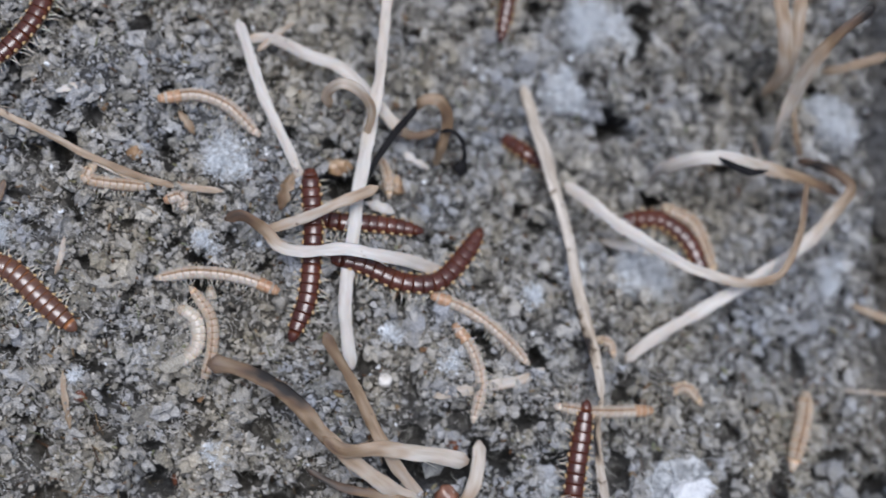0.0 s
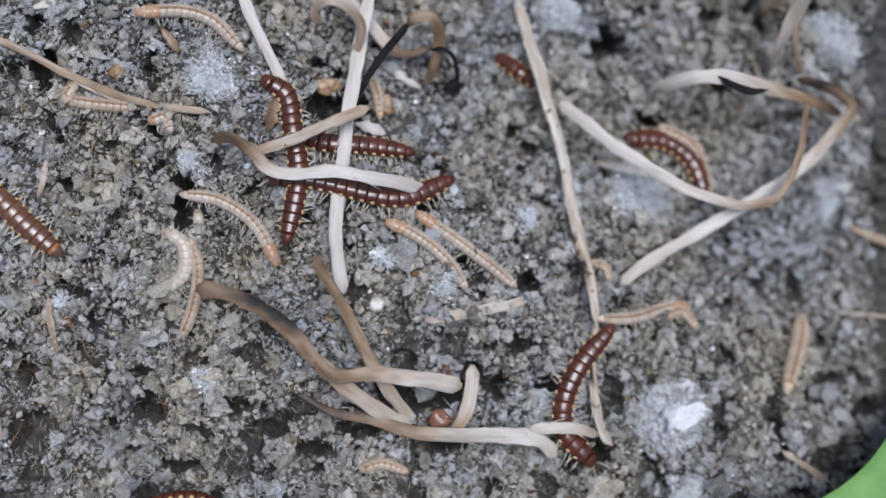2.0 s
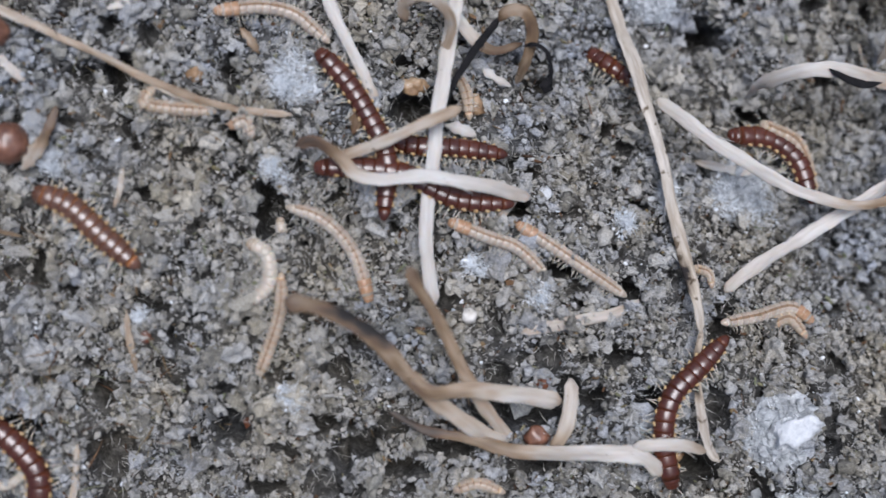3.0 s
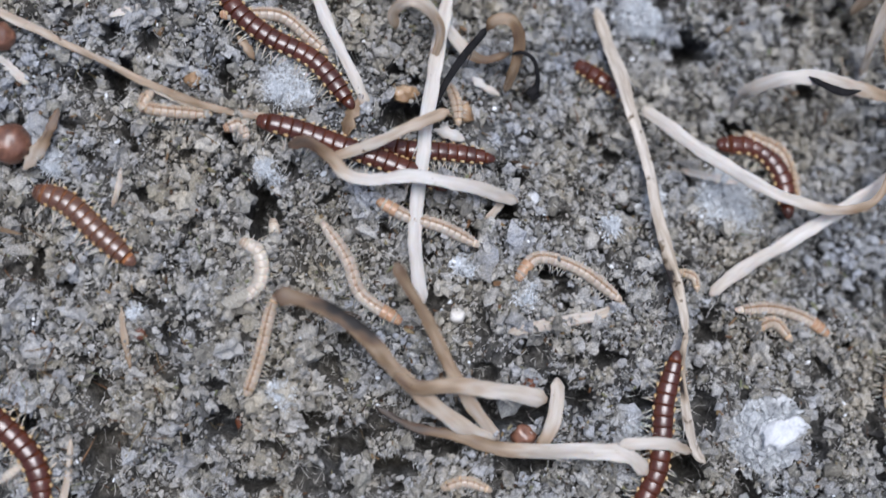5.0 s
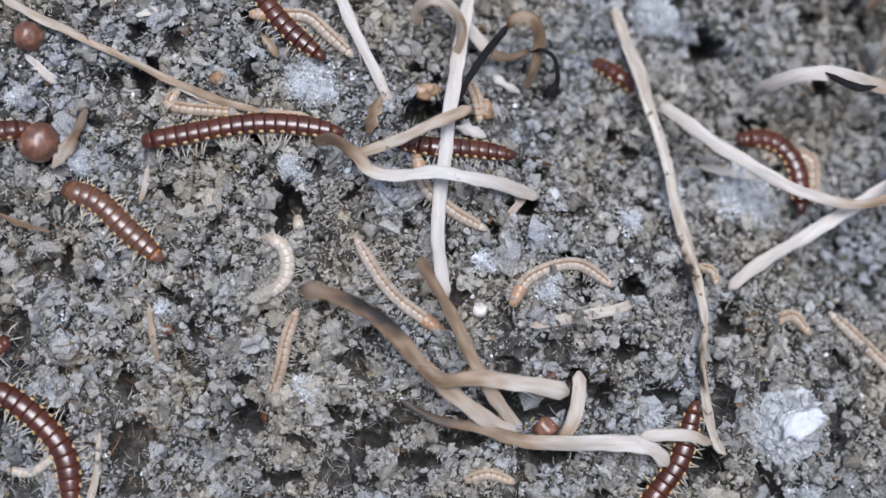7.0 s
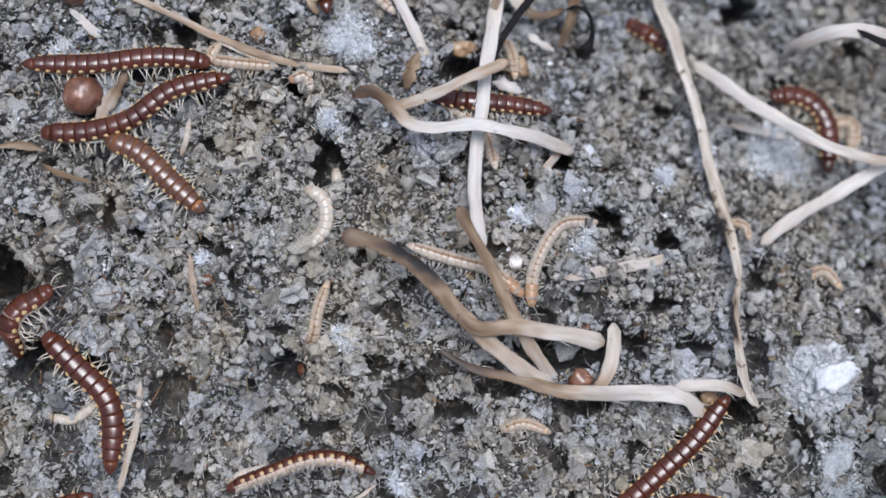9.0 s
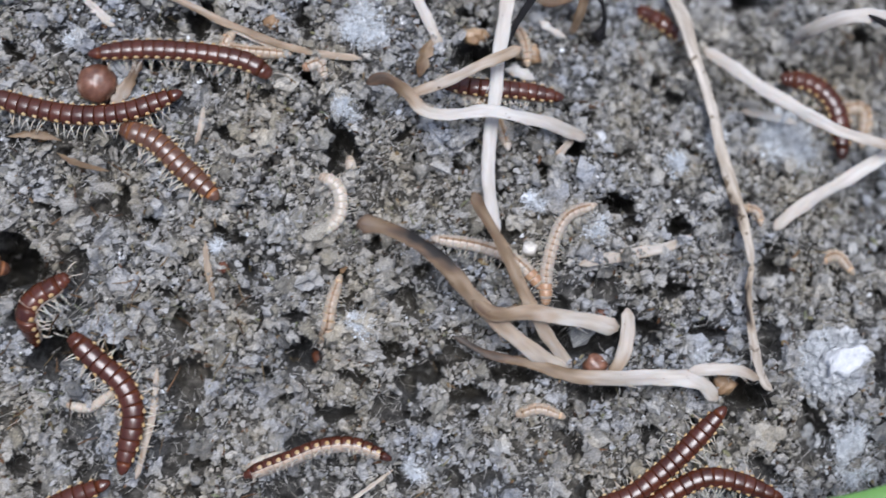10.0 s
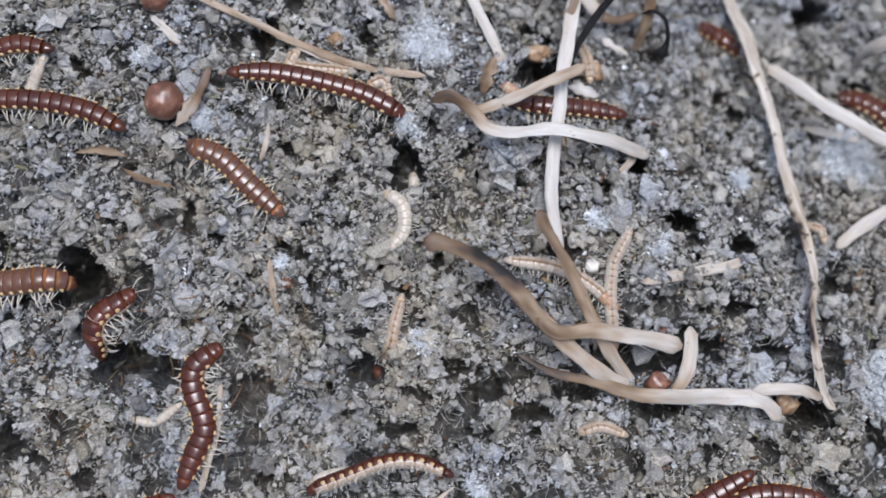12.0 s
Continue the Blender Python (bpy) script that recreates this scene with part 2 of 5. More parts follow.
def hollow(x, y):
    """How deep the burrows and cracks reach, in millimetres."""
    z = np.zeros(np.shape(x))
    for hx, hy, rx, ry, deep in HOLES:
        d = ((x - hx) / rx) ** 2 + ((y - hy) / ry) ** 2
        a = np.arctan2(y - hy, x - hx)
        wob = 1 + 0.3 * np.sin(3 * a + hx) + 0.2 * np.sin(5 * a + hy) + 0.15 * np.sin(9 * a + hx * 3)
        z = np.maximum(z, 2.2 * deep * np.exp(-(d / wob) ** 3))
    # many small pits between the crumbs, one to a patch of 5 mm
    u, v = x / 5.0 + 0.2 * drift(x, y, 2.0, 81), y / 5.0 + 0.2 * drift(x, y, 2.0, 83)
    iu, iv = np.floor(u), np.floor(v)
    for du in (-1, 0, 1):
        for dv in (-1, 0, 1):
            cu, cv = iu + du, iv + dv
            d = np.hypot(u - cu - hashed(cu, cv, 91), (v - cv - hashed(cu, cv, 92)) * (0.7 + 0.9 * hashed(cu, cv, 95))) * 5.0
            r = (0.42 + 1.0 * hashed(cu, cv, 93) ** 2) * (1.15 - 0.35 * np.tanh((y + 27) / 8))  # pits widen to the south, darkening it
            z = np.maximum(z, (1.8 + 3.6 * hashed(cu, cv, 94)) * np.exp(-(d / r) ** 4))
    return z


def bank(x, y):
    """The soil is a low bank that falls away to the north-east: its level in millimetres."""
    return 1.5 - 6.5 * (1 + np.tanh((0.6 * x + 0.8 * y - 8) / 14))


def swell(x, y):
    """The slow rise and fall of the soil, and its holes, in millimetres."""
    z = -2.6 * np.exp(-(drift(x + 1.5 * drift(x, y, 3.0, 9), y, 11.0, 3) / 0.07) ** 2) * (0.4 + 0.6 * drift(x, y, 17.0, 31).clip(0, 1) * 2).clip(0, 1)
    z = z + 0.35 * np.sin(x * 0.13 + 1.0) * np.cos(y * 0.17) + 0.3 * np.sin(x * 0.29 + y * 0.21) + 0.2 * np.cos(y * 0.43 - x * 0.12)
    return z - hollow(x, y)


def ground_height(x, y):
    x, y = np.asarray(x, float), np.asarray(y, float)
    near = np.exp(-(np.maximum(np.abs(x - 8) - 75, 0) / 8) ** 2 - (np.maximum(np.abs(y + 10) - 55, 0) / 8) ** 2)
    wx, wy = x + 0.5 * drift(x, y, 1.7, 51), y + 0.5 * drift(x, y, 1.7, 61)
    rough = (1.7 * bumps(wx, wy, 6.2, 1) + 1.8 * bumps(wx, wy, 2.9, 5) + 1.0 * bumps(wx, wy, 1.3, 11) + 0.42 * bumps(wx, wy, 0.65, 23)
             + 0.14 * drift(x, y, 0.3, 71))
    return bank(x, y) + near * (swell(x, y) + rough - 3.9)


def mesh_of(name, verts, faces, mats, smooth=True, index=None):
    me = bpy.data.meshes.new(name)
    me.from_pydata(verts, [], faces)
    for m in mats:
        me.materials.append(m)
    if smooth:
        me.polygons.foreach_set("use_smooth", np.ones(len(me.polygons), bool))
    if index is not None:
        me.polygons.foreach_set("material_index", np.asarray(index, np.int32))
    me.update()
    return me


def axis(lo, hi, step):
    core = list(np.arange(lo, hi + step / 2, step))
    far = [2, 5, 10, 20, 40, 80, 160, 400, 1000, 3000]
    return np.array([lo - f for f in reversed(far)] + core + [hi + f for f in far])


def build_ground():
    xs, ys = axis(-60, 76, 0.25), axis(-59, 36, 0.25)
    gx, gy = np.meshgrid(xs, ys)
    gz = ground_height(gx, gy)
    verts = np.stack([gx.ravel(), gy.ravel(), gz.ravel()], 1) * MM
    nx, ny = len(xs), len(ys)
    i = np.arange(nx - 1)[None, :] + np.arange(ny - 1)[:, None] * nx
    faces = np.stack([i, i + 1, i + 1 + nx, i + nx], -1).reshape(-1, 4)
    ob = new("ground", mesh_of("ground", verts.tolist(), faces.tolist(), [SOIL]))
    tagged(ob, "grey-brown crumbly garden soil with cracks and burrows", "soil", kind="structure")


def ico(level):
    bm = bmesh.new()
    bmesh.ops.create_icosphere(bm, subdivisions=level, radius=1.0)
    v = np.array([p.co[:] for p in bm.verts])
    f = np.array([[p.index for p in q.verts] for q in bm.faces])
    bm.free()
    return v, f


def lump(level, rough, seed):
    """A stone-like lump: a ball dented by noise."""
    v, f = ico(level)
    out = []
    for p in v:
        q = Vector(p) * 1.3 + Vector((seed * 7.3, seed * 1.7, 0))
        out.append(p * max(0.35, 1 + rough * noise.noise(q) + 0.55 * rough * noise.noise(q * 2.3) + 0.3 * rough * noise.noise(q * 5.1)))
    return np.array(out), f


def turns(n):
    """n random rotation matrices."""
    q = rng.normal(size=(n, 4))
    q /= np.linalg.norm(q, axis=1)[:, None]
    w, x, y, z = q.T
    return np.stack([1 - 2 * (y * y + z * z), 2 * (x * y - z * w), 2 * (x * z + y * w), 2 * (x * y + z * w), 1 - 2 * (x * x + z * z),
                     2 * (y * z - x * w), 2 * (x * z - y * w), 2 * (y * z + x * w), 1 - 2 * (x * x + y * y)], -1).reshape(n, 3, 3)


def scatter(shapes, places, sizes, squash=0.24):
    """Vertices and faces of many small lumps, each turned and squashed its own way."""
    verts, faces, base = [], [], 0
    kind = rng.integers(0, len(shapes), len(places))
    for k, (v, f) in enumerate(shapes):
        some = np.nonzero(kind == k)[0]
        if not len(some):
            continue
        form = 1 + squash * rng.normal(size=(len(some), 1, 3)).clip(-1.9, 1.9)
        p = np.einsum("nij,nvj->nvi", turns(len(some)), v[None] * form) * sizes[some][:, None, None] + places[some][:, None, :]
        verts.append(p.reshape(-1, 3))
        n = len(v)
        faces.append((f[None] + (base + np.arange(len(some)) * n)[:, None, None]).reshape(-1, 3))
        base += len(some) * n
    return np.concatenate(verts), np.concatenate(faces)


def strew(name, mat, shapes, n, mean, spread, low, high, label, category, pile=2.0, soft=False):
    x, y = rng.uniform(-58, 74, 2 * n), rng.uniform(-57, 33, 2 * n)
    heap = 0.5 + 0.5 * drift(x + drift(x, y, 1.3, 15), y, 3.2, 7)  # crumbs lie in heaps with gaps between them
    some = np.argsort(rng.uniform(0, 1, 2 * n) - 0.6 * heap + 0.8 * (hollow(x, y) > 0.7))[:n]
    x, y, heap = x[some], y[some], heap[some]
    size = mean * np.exp(rng.normal(0, spread, n)).clip(0.4, 2.6)
    z = ground_height(x, y) + size * rng.uniform(low, high, n) + pile * heap ** 1.5 * rng.uniform(0, 1, n)
    verts, faces = scatter(shapes, np.stack([x, y, z], 1), size)
    ob = new(name, mesh_of(name, (verts * MM).tolist(), faces.tolist(), [mat], smooth=soft))
    return tagged(ob, label, category, kind="stuff")


def build_crumbs():
    strew("soil_crumbs", CRUMB, [lump(2, 1.25, s) for s in range(20)], 6500, 0.38, 0.5, -0.2, 0.5,
          "loose grey soil crumbs covering the ground", "soil crumbs")
    strew("soil_granules", CRUMB, [lump(2, 1.1, 30 + s) for s in range(14)], 6000, 0.3, 0.45, -0.2, 0.6,
          "rounded grey soil granules between the crumbs", "soil granules", soft=True)
    strew("soil_grains", CRUMB, [lump(1, 0.8, 60 + s) for s in range(10)], 40000, 0.14, 0.45, 0.0, 1.4,
          "fine pale and dark soil grains between crumbs", "soil grains", pile=2.1)
    strew("soil_flakes", CRUMB, [(v * (1, 0.7, 0.13), f) for v, f in (lump(1, 1.1, 100 + s) for s in range(12))], 38000, 0.195, 0.55, 0.2, 1.8,
          "thin pale flakes of dried soil and lint", "soil flakes", pile=2.1)
    strew("plant_debris", TINTED, [(v * (1.6, 0.6, 0.35), f) for v, f in (lump(1, 0.8, 80 + s) for s in range(6))], 6500, 0.16, 0.5, 0.0, 1.4,
          "brown and mossy bits of rotted plants", "plant debris")
    strew("pale_specks", MOULD, [lump(1, 0.8, 85 + s) for s in range(6)], 1800, 0.1, 0.5, 0.2, 1.2,
          "white specks of mould and lint on crumbs", "specks")


def hairs(places, lengths, ways, thick, bend=0.4):
    """Thin three-sided threads of two joints each."""
    n = len(places)
    side = np.cross(ways, rng.normal(size=(n, 3)))
    side /= np.linalg.norm(side, axis=1)[:, None] + 1e-9
    up = np.cross(ways, side)
    rings = []
    for s, r in ((0.0, 1.0), (0.5, 0.85), (1.0, 0.3)):
        centre = places + ways * (lengths * s)[:, None] + side * (lengths * bend * s * s)[:, None]
        for a in (0, 2.094, 4.189):
            rings.append(centre + (side * math.cos(a) + up * math.sin(a)) * (thick * r)[:, None])
    verts = np.stack(rings, 1).reshape(-1, 3)
    quads = []
    for k in (0, 3):
        for j in range(3):
            quads.append((k + j, k + (j + 1) % 3, k + 3 + (j + 1) % 3, k + 3 + j))
    faces = (np.array(quads)[None] + (np.arange(n) * 9)[:, None, None]).reshape(-1, 4)
    return verts, faces


def build_fibres():
    n = 20000
    x, y = rng.uniform(-58, 74, n), rng.uniform(-57, 33, n)
    z = ground_height(x, y) + rng.uniform(0.2, 1.6, n)
    way = rng.normal(size=(n, 3)) * (1, 1, 0.45)
    way /= np.linalg.norm(way, axis=1)[:, None]
    verts, faces = hairs(np.stack([x, y, z], 1), rng.uniform(0.3, 1.5, n), way, rng.uniform(0.018, 0.05, n))
    ob = new("root_fibres", mesh_of("root_fibres", (verts * MM).tolist(), faces.tolist(), [HYPHA]))
    tagged(ob, "fine pale root fibres and debris among crumbs", "fibres", kind="stuff")


def build_shreds():
    """Torn brown plant fibres, thickest round the burrows of the west side."""
    n = 420
    x, y = rng.uniform(-58, 74, n), rng.uniform(-57, 33, n)
    x[:200], y[:200] = rng.normal(-36, 9, 200), rng.normal(-36, 8, 200)
    z = ground_height(x, y) + rng.uniform(0.6, 1.7, n)
    way = rng.normal(size=(n, 3)) * (1, 1, 0.25)
    way /= np.linalg.norm(way, axis=1)[:, None]
    verts, faces = hairs(np.stack([x, y, z], 1), rng.uniform(0.8, 3.2, n), way, rng.uniform(0.04, 0.13, n), 0.3)
    ob = new("plant_shreds", mesh_of("plant_shreds", (verts * MM).tolist(), faces.tolist(), [TINTED]))
    tagged(ob, "torn brown plant fibres strewn over the crumbs", "fibres", kind="stuff")


def clusters(x, y, r, n, k):
    """n places in k uneven clusters round a centre."""
    a, d = rng.uniform(0, 6.283, k), r * np.sqrt(rng.uniform(0, 1, k)) * 0.8
    own = rng.integers(0, k, n)
    wide = rng.uniform(0.12, 0.34, k)[own] * r
    return x + (d * np.cos(a))[own] + rng.normal(0, 1, n) * wide, y + (d * np.sin(a))[own] + rng.normal(0, 1, n) * wide


def mould(x, y, r):
    """A patch of white mould: pale lumps and threads in uneven clusters over the crumbs."""
    n = int(16 * r * r) + 8
    px, py = clusters(x, y, r, n, int(3 + 2.5 * r))
    size = 0.15 * np.exp(rng.normal(0, 0.5, n)).clip(0.4, 2.2)
    top = 0.5 + 0.5 * drift(px + drift(px, py, 1.3, 15), py, 3.2, 7)
    pz = ground_height(px, py) + rng.uniform(0.3, 1.0, n) + 1.6 * top ** 1.5 * rng.uniform(0.4, 1, n)
    v1, f1 = scatter([(v * (1, 0.75, 0.25), f) for v, f in (lump(2, 1.2, 90 + k) for k in range(6))], np.stack([px, py, pz], 1), size, 0.35)
    m = int(190 * r * r) + 60
    hx, hy = clusters(x, y, r, m, int(3 + 2.5 * r))
    way = rng.normal(size=(m, 3)) + (0, 0, 0.4)
    way /= np.linalg.norm(way, axis=1)[:, None]
    hz = ground_height(hx, hy) + rng.uniform(0.4, 2.2, m)
    v2, f2 = hairs(np.stack([hx, hy, hz], 1), rng.uniform(0.25, 1.1, m), way, rng.uniform(0.016, 0.042, m), 0.8)
    verts = np.concatenate([v1, v2])
    faces = f1.tolist() + (f2 + len(v1)).tolist()
    ob = new("mould_patch", mesh_of("mould_patch", (verts * MM).tolist(), faces, [MOULD], smooth=False))
    tagged(ob, "fuzzy white mould on grey soil crumbs", "mould", "mould patches on the soil", kind="stuff")


# ---- helpers for things ----
def part(name, me, parent, label=""):
    ob = new(name, me)
    ob.parent = parent
    if label:
        ob["label"] = label
    return ob


def spline(points, n):
    """n places evenly along a smooth line through the points (rows of any width)."""
    p = np.array(points, float)
    p = np.concatenate([[2 * p[0] - p[1]], p, [2 * p[-1] - p[-2]]])
    out = []
    for k in range(len(p) - 3):
        a, b, c, d = p[k:k + 4]
        for t in np.linspace(0, 1, 12, endpoint=False):
            out.append(0.5 * (2 * b + (c - a) * t + (2 * a - 5 * b + 4 * c - d) * t * t + (3 * b - a - 3 * c + d) * t ** 3))
    out.append(p[-2])
    out = np.array(out)
    s = np.r_[0, np.cumsum(np.linalg.norm(np.diff(out[:, :3], axis=0), axis=1))]
    want = np.linspace(0, s[-1], n) if np.isscalar(n) else np.asarray(n)
    return np.stack([np.interp(want, s, out[:, k]) for k in range(out.shape[1])], 1), s[-1]


def stem(name, points, label, category, flat=0.5, scorch=()):
    """A dry stem or leaf along (x, y, z, width, age) in millimetres, ribbed, a little uneven, with frayed ends; its browned ends are parts."""
    points = [(x, y, z + bank(x, y), w, a) for x, y, z, w, a in points]
    _, length = spline(points, 2)
    n = max(12, int(length / 0.4))
    row, _ = spline(points, n)
    sides, seed = 12, row[0, 0] + row[0, 1]
    short = name == "straw" and length < 9
    tang = np.gradient(row[:, :3], axis=0)
    tang /= np.linalg.norm(tang, axis=1)[:, None]
    verts, age, grain = [], [], []
    for k in range(n):
        t = Vector(tang[k])
        side = t.cross(Vector((0, 0, 1))).normalized()
        up = side.cross(t)
        tilt = 0.7 * noise.noise(Vector((k * 0.06, seed, 0.3)))
        w = row[k, 3] / 2 * (1 + (0.6 if short else 0.2) * noise.noise(Vector((k * (0.7 if short else 0.22), seed, 2.0))))
        w *= min(1.0, 0.3 + 0.35 * min(k, n - 1 - k))
        off = 0.14 * noise.noise(Vector((k * 0.1, seed, 5.0)))
        rise = 0.1 * noise.noise(Vector((k * 0.13, seed, 9.0)))
        for j in range(sides):
            a = 2 * math.pi * j / sides
            u, v = math.cos(a) * w, math.sin(a) * w * flat
            if math.sin(a) > 0.2:
                v -= w * flat * (0.3 if j % 2 else 0.0) + w * flat * 0.3 * math.sin(a)
            u, v = u * math.cos(tilt) - v * math.sin(tilt), u * math.sin(tilt) + v * math.cos(tilt)
            if short:
                u += 0.35 * w * noise.noise(Vector((j * 2.3, k * 0.9, seed)))
            ragged = 0.25 * noise.noise(Vector((j * 1.7, seed, 3.0))) if k in (0, n - 1) else 0.0
            p = Vector(row[k, :3]) + side * (u + off) + up * (v + rise) + t * ragged
            verts.append((p * MM)[:])
            age.append(min(1.0, max(0.0, row[k, 4] + 0.18 * noise.noise(Vector((k * 0.2, j * 0.7, seed))))))
            for lo, hi, edge in scorch:  # blackened stretches along one edge
                fray = 0.5 * noise.noise(Vector((k * 0.3, j * 0.5, seed + 4)))
                dark = min(1, max(0, min(k / n - lo, hi - k / n) / 0.07 + fray)) * min(1, max(0, (edge * math.cos(a) + 0.5 + fray) / 0.6))
                age[-1] += dark * max(0, 0.93 - age[-1])
            grain.append((k * length / n * 0.12 * MM + seed * MM, math.cos(a) * w * MM, math.sin(a) * w * MM))
    # where the stem turns brown at an end, that end is a part of its own
    brown = row[:, 4] > 0.62
    head = 0 if brown.all() or not brown[0] else int(np.argmin(brown))
    tail = n - 1 if brown.all() or not brown[-1] else n - 1 - int(np.argmin(brown[::-1]))

    def piece(lo, hi):
        vs, ag, gr = (v[lo * sides:(hi + 1) * sides] for v in (verts, age, grain))
        m = hi - lo + 1
        faces = [(k * sides + j, k * sides + (j + 1) % sides, (k + 1) * sides + (j + 1) % sides, (k + 1) * sides + j)
                 for k in range(m - 1) for j in range(sides)]
        if lo == 0:
            faces.append(tuple(reversed(range(sides))))
        if hi == n - 1:
            faces.append(tuple(range((m - 1) * sides, m * sides)))
        me = mesh_of(name, vs, faces, [ROUGH_STRAW if name == "rough_stem" else CHAR if name == "blackened_leaf" else STRAW])
        me.attributes.new("age", "FLOAT", "POINT").data.foreach_set("value", np.array(ag, np.float32))
        me.attributes.new("grain", "FLOAT_VECTOR", "POINT").data.foreach_set("vector", np.array(gr, np.float32).ravel())
        return me

    ob = tagged(new(name, piece(head, tail)), label, category)
    if head > 1:
        part("brown_end", piece(0, head), ob, "withered brown end")
    if tail < n - 2:
        part("brown_end", piece(tail, n - 1), ob, "withered brown end")
    if length > 9:  # fibres that split off along the edge
        for q in range(2):
            k = int((0.25 + 0.4 * q + 0.1 * noise.noise(Vector((seed, q, 0)))) * n)
            base = row[k:k + 6, :3] + np.array([0.0, 0.0, row[k, 3] * flat * 0.4])
            if len(base) < 6:
                continue
            sd = np.cross(tang[k], (0, 0, 1))
            sd = sd / np.linalg.norm(sd) * (1 if q else -1)
            out = base + sd[None] * (row[k, 3] * 0.42 + 0.16 * np.arange(6)[:, None] ** 1.2 * 0.5)
            rings = [[tuple(c + r * (np.cos(a) * sd + np.array([0, 0, np.sin(a)]))) for a in (0.4, 2.5, 4.6)]
                     for c, r in zip(out, (0.06, 0.07, 0.06, 0.05, 0.035, 0.012))]
            me = loft("loose_fibre", rings, [STRAW])
            me.attributes.new("age", "FLOAT", "POINT").data.foreach_set("value", np.full(18, row[k, 4], np.float32))
            part("loose_fibre", me, ob)
    return ob


# ---- millipedes ----
def loft(name, rings, mats, index=None, cap=True):
    """A closed skin over rings of equal count; index gives the material of each band."""
    n = len(rings[0])
    verts = [p for r in rings for p in r]
    faces, mi = [], []
    for k in range(len(rings) - 1):
        for j in range(n):
            faces.append((k * n + j, k * n + (j + 1) % n, (k + 1) * n + (j + 1) % n, (k + 1) * n + j))
            below = len(mats) > 2 and math.sin(2 * math.pi * (j + 0.5) / n) < -0.1
            ridge = len(mats) > 3 and j == 4  # the dark line along a young one's back
            mi.append(2 if below else 3 if ridge else index[k] if index else 0)
    if cap:
        faces += [tuple(reversed(range(n))), tuple(range((len(rings) - 1) * n, len(rings) * n))]
        mi += [mi[0], mi[-1]]
    return mesh_of(name, [tuple(c * MM for c in p) for p in verts], faces, mats, index=mi)


def section(x, half, high, n=18):
    """One cross ring of a body: arched above, widest at the keels, flatter below."""
    out = []
    for j in range(n):
        a = 2 * math.pi * j / n
        c, s = math.cos(a), math.sin(a)
        y = half * math.copysign(abs(c) ** 0.9, c)
        z = high * s ** 0.88 if s > 0 else 0.72 * high * s
        out.append((x, y, z))
    return out


MESHES = {}


def segment_mesh(style, front):
    """One body ring for a width and pitch of 1 mm: narrow fore part, broad plate with a cross groove, thin hind rim."""
    key = ("segment", style, front)
    if key not in MESHES:
        plan = [(-0.57, 0.40, 0.345), (-0.56, 0.462, 0.422), (-0.545, 0.48, 0.441), (-0.47, 0.484, 0.445), (-0.10, 0.484, 0.445), (0.30, 0.483, 0.444),
                (0.34, 0.478, 0.439), (0.362, 0.455, 0.416), (0.385, 0.446, 0.406), (0.75, 0.41, 0.37)]
        MESHES[key] = loft("segment", [section(*p) for p in plan], [HEAD[style] if front else PLATE[style], JOINT[style], FLANK] + [GUT] * (style in ("peach", "cream") and not front),
                           [1, 1, 0, 0, 0, 0, 0, 1, 1])
    return MESHES[key]


def keel_mesh():
    if "keel" not in MESHES:
        v, f = ico(2)
        v = v * (0.25, 0.085, 0.105)
        v[:, 1] *= np.where(v[:, 0] < 0, 1.25, 0.75)
        MESHES["keel"] = mesh_of("keel", (v * MM).tolist(), f.tolist(), [KEEL])
    return MESHES["keel"]


def leg_mesh(k):
    """A jointed leg that reaches out along +y and down; k picks one of four swings of the step."""
    if ("leg", k) not in MESHES:
        swing = (-0.28, -0.08, 0.14, 0.3)[k]
        line = [(0, 0, 0), (0.25 * swing, 0.2, 0.03), (0.7 * swing, 0.42, 0.0), (swing, 0.61, -0.13), (1.25 * swing, 0.71, -0.3)]
        rings = []
        for (x, y, z), r in zip(line, (0.036, 0.033, 0.028, 0.021, 0.01)):
            rings.append([(x + r * math.cos(a), y + 0.5 * r * math.sin(a), z + r * math.sin(a)) for a in (0.3, 1.87, 3.44, 5.01)])
        MESHES["leg", k] = loft("leg", rings, [LEG])
    return MESHES["leg", k]


def head_mesh(style):
    key = ("head", style)
    if key not in MESHES:
        plan = [(-0.55, 0.42, 0.36), (-0.4, 0.45, 0.39), (-0.1, 0.45, 0.38), (0.15, 0.42, 0.35), (0.2, 0.36, 0.3), (0.4, 0.36, 0.29),
                (0.58, 0.3, 0.24), (0.68, 0.19, 0.15), (0.72, 0.06, 0.05)]
        MESHES[key] = loft("head", [section(*p) for p in plan], [HEAD[style], JOINT[style]], [1, 0, 0, 1, 0, 0, 0, 0])
    return MESHES[key]


def tail_mesh(style):
    key = ("tail", style)
    if key not in MESHES:
        plan = [(-0.85, 0.06, 0.05), (-0.8, 0.14, 0.12), (-0.62, 0.26, 0.23), (-0.35, 0.36, 0.31), (0.0, 0.43, 0.36), (0.5, 0.42, 0.35)]
        MESHES[key] = loft("tail_tip", [section(*p) for p in plan], [PLATE[style], JOINT[style]], [1, 0, 0, 0, 1])
    return MESHES[key]


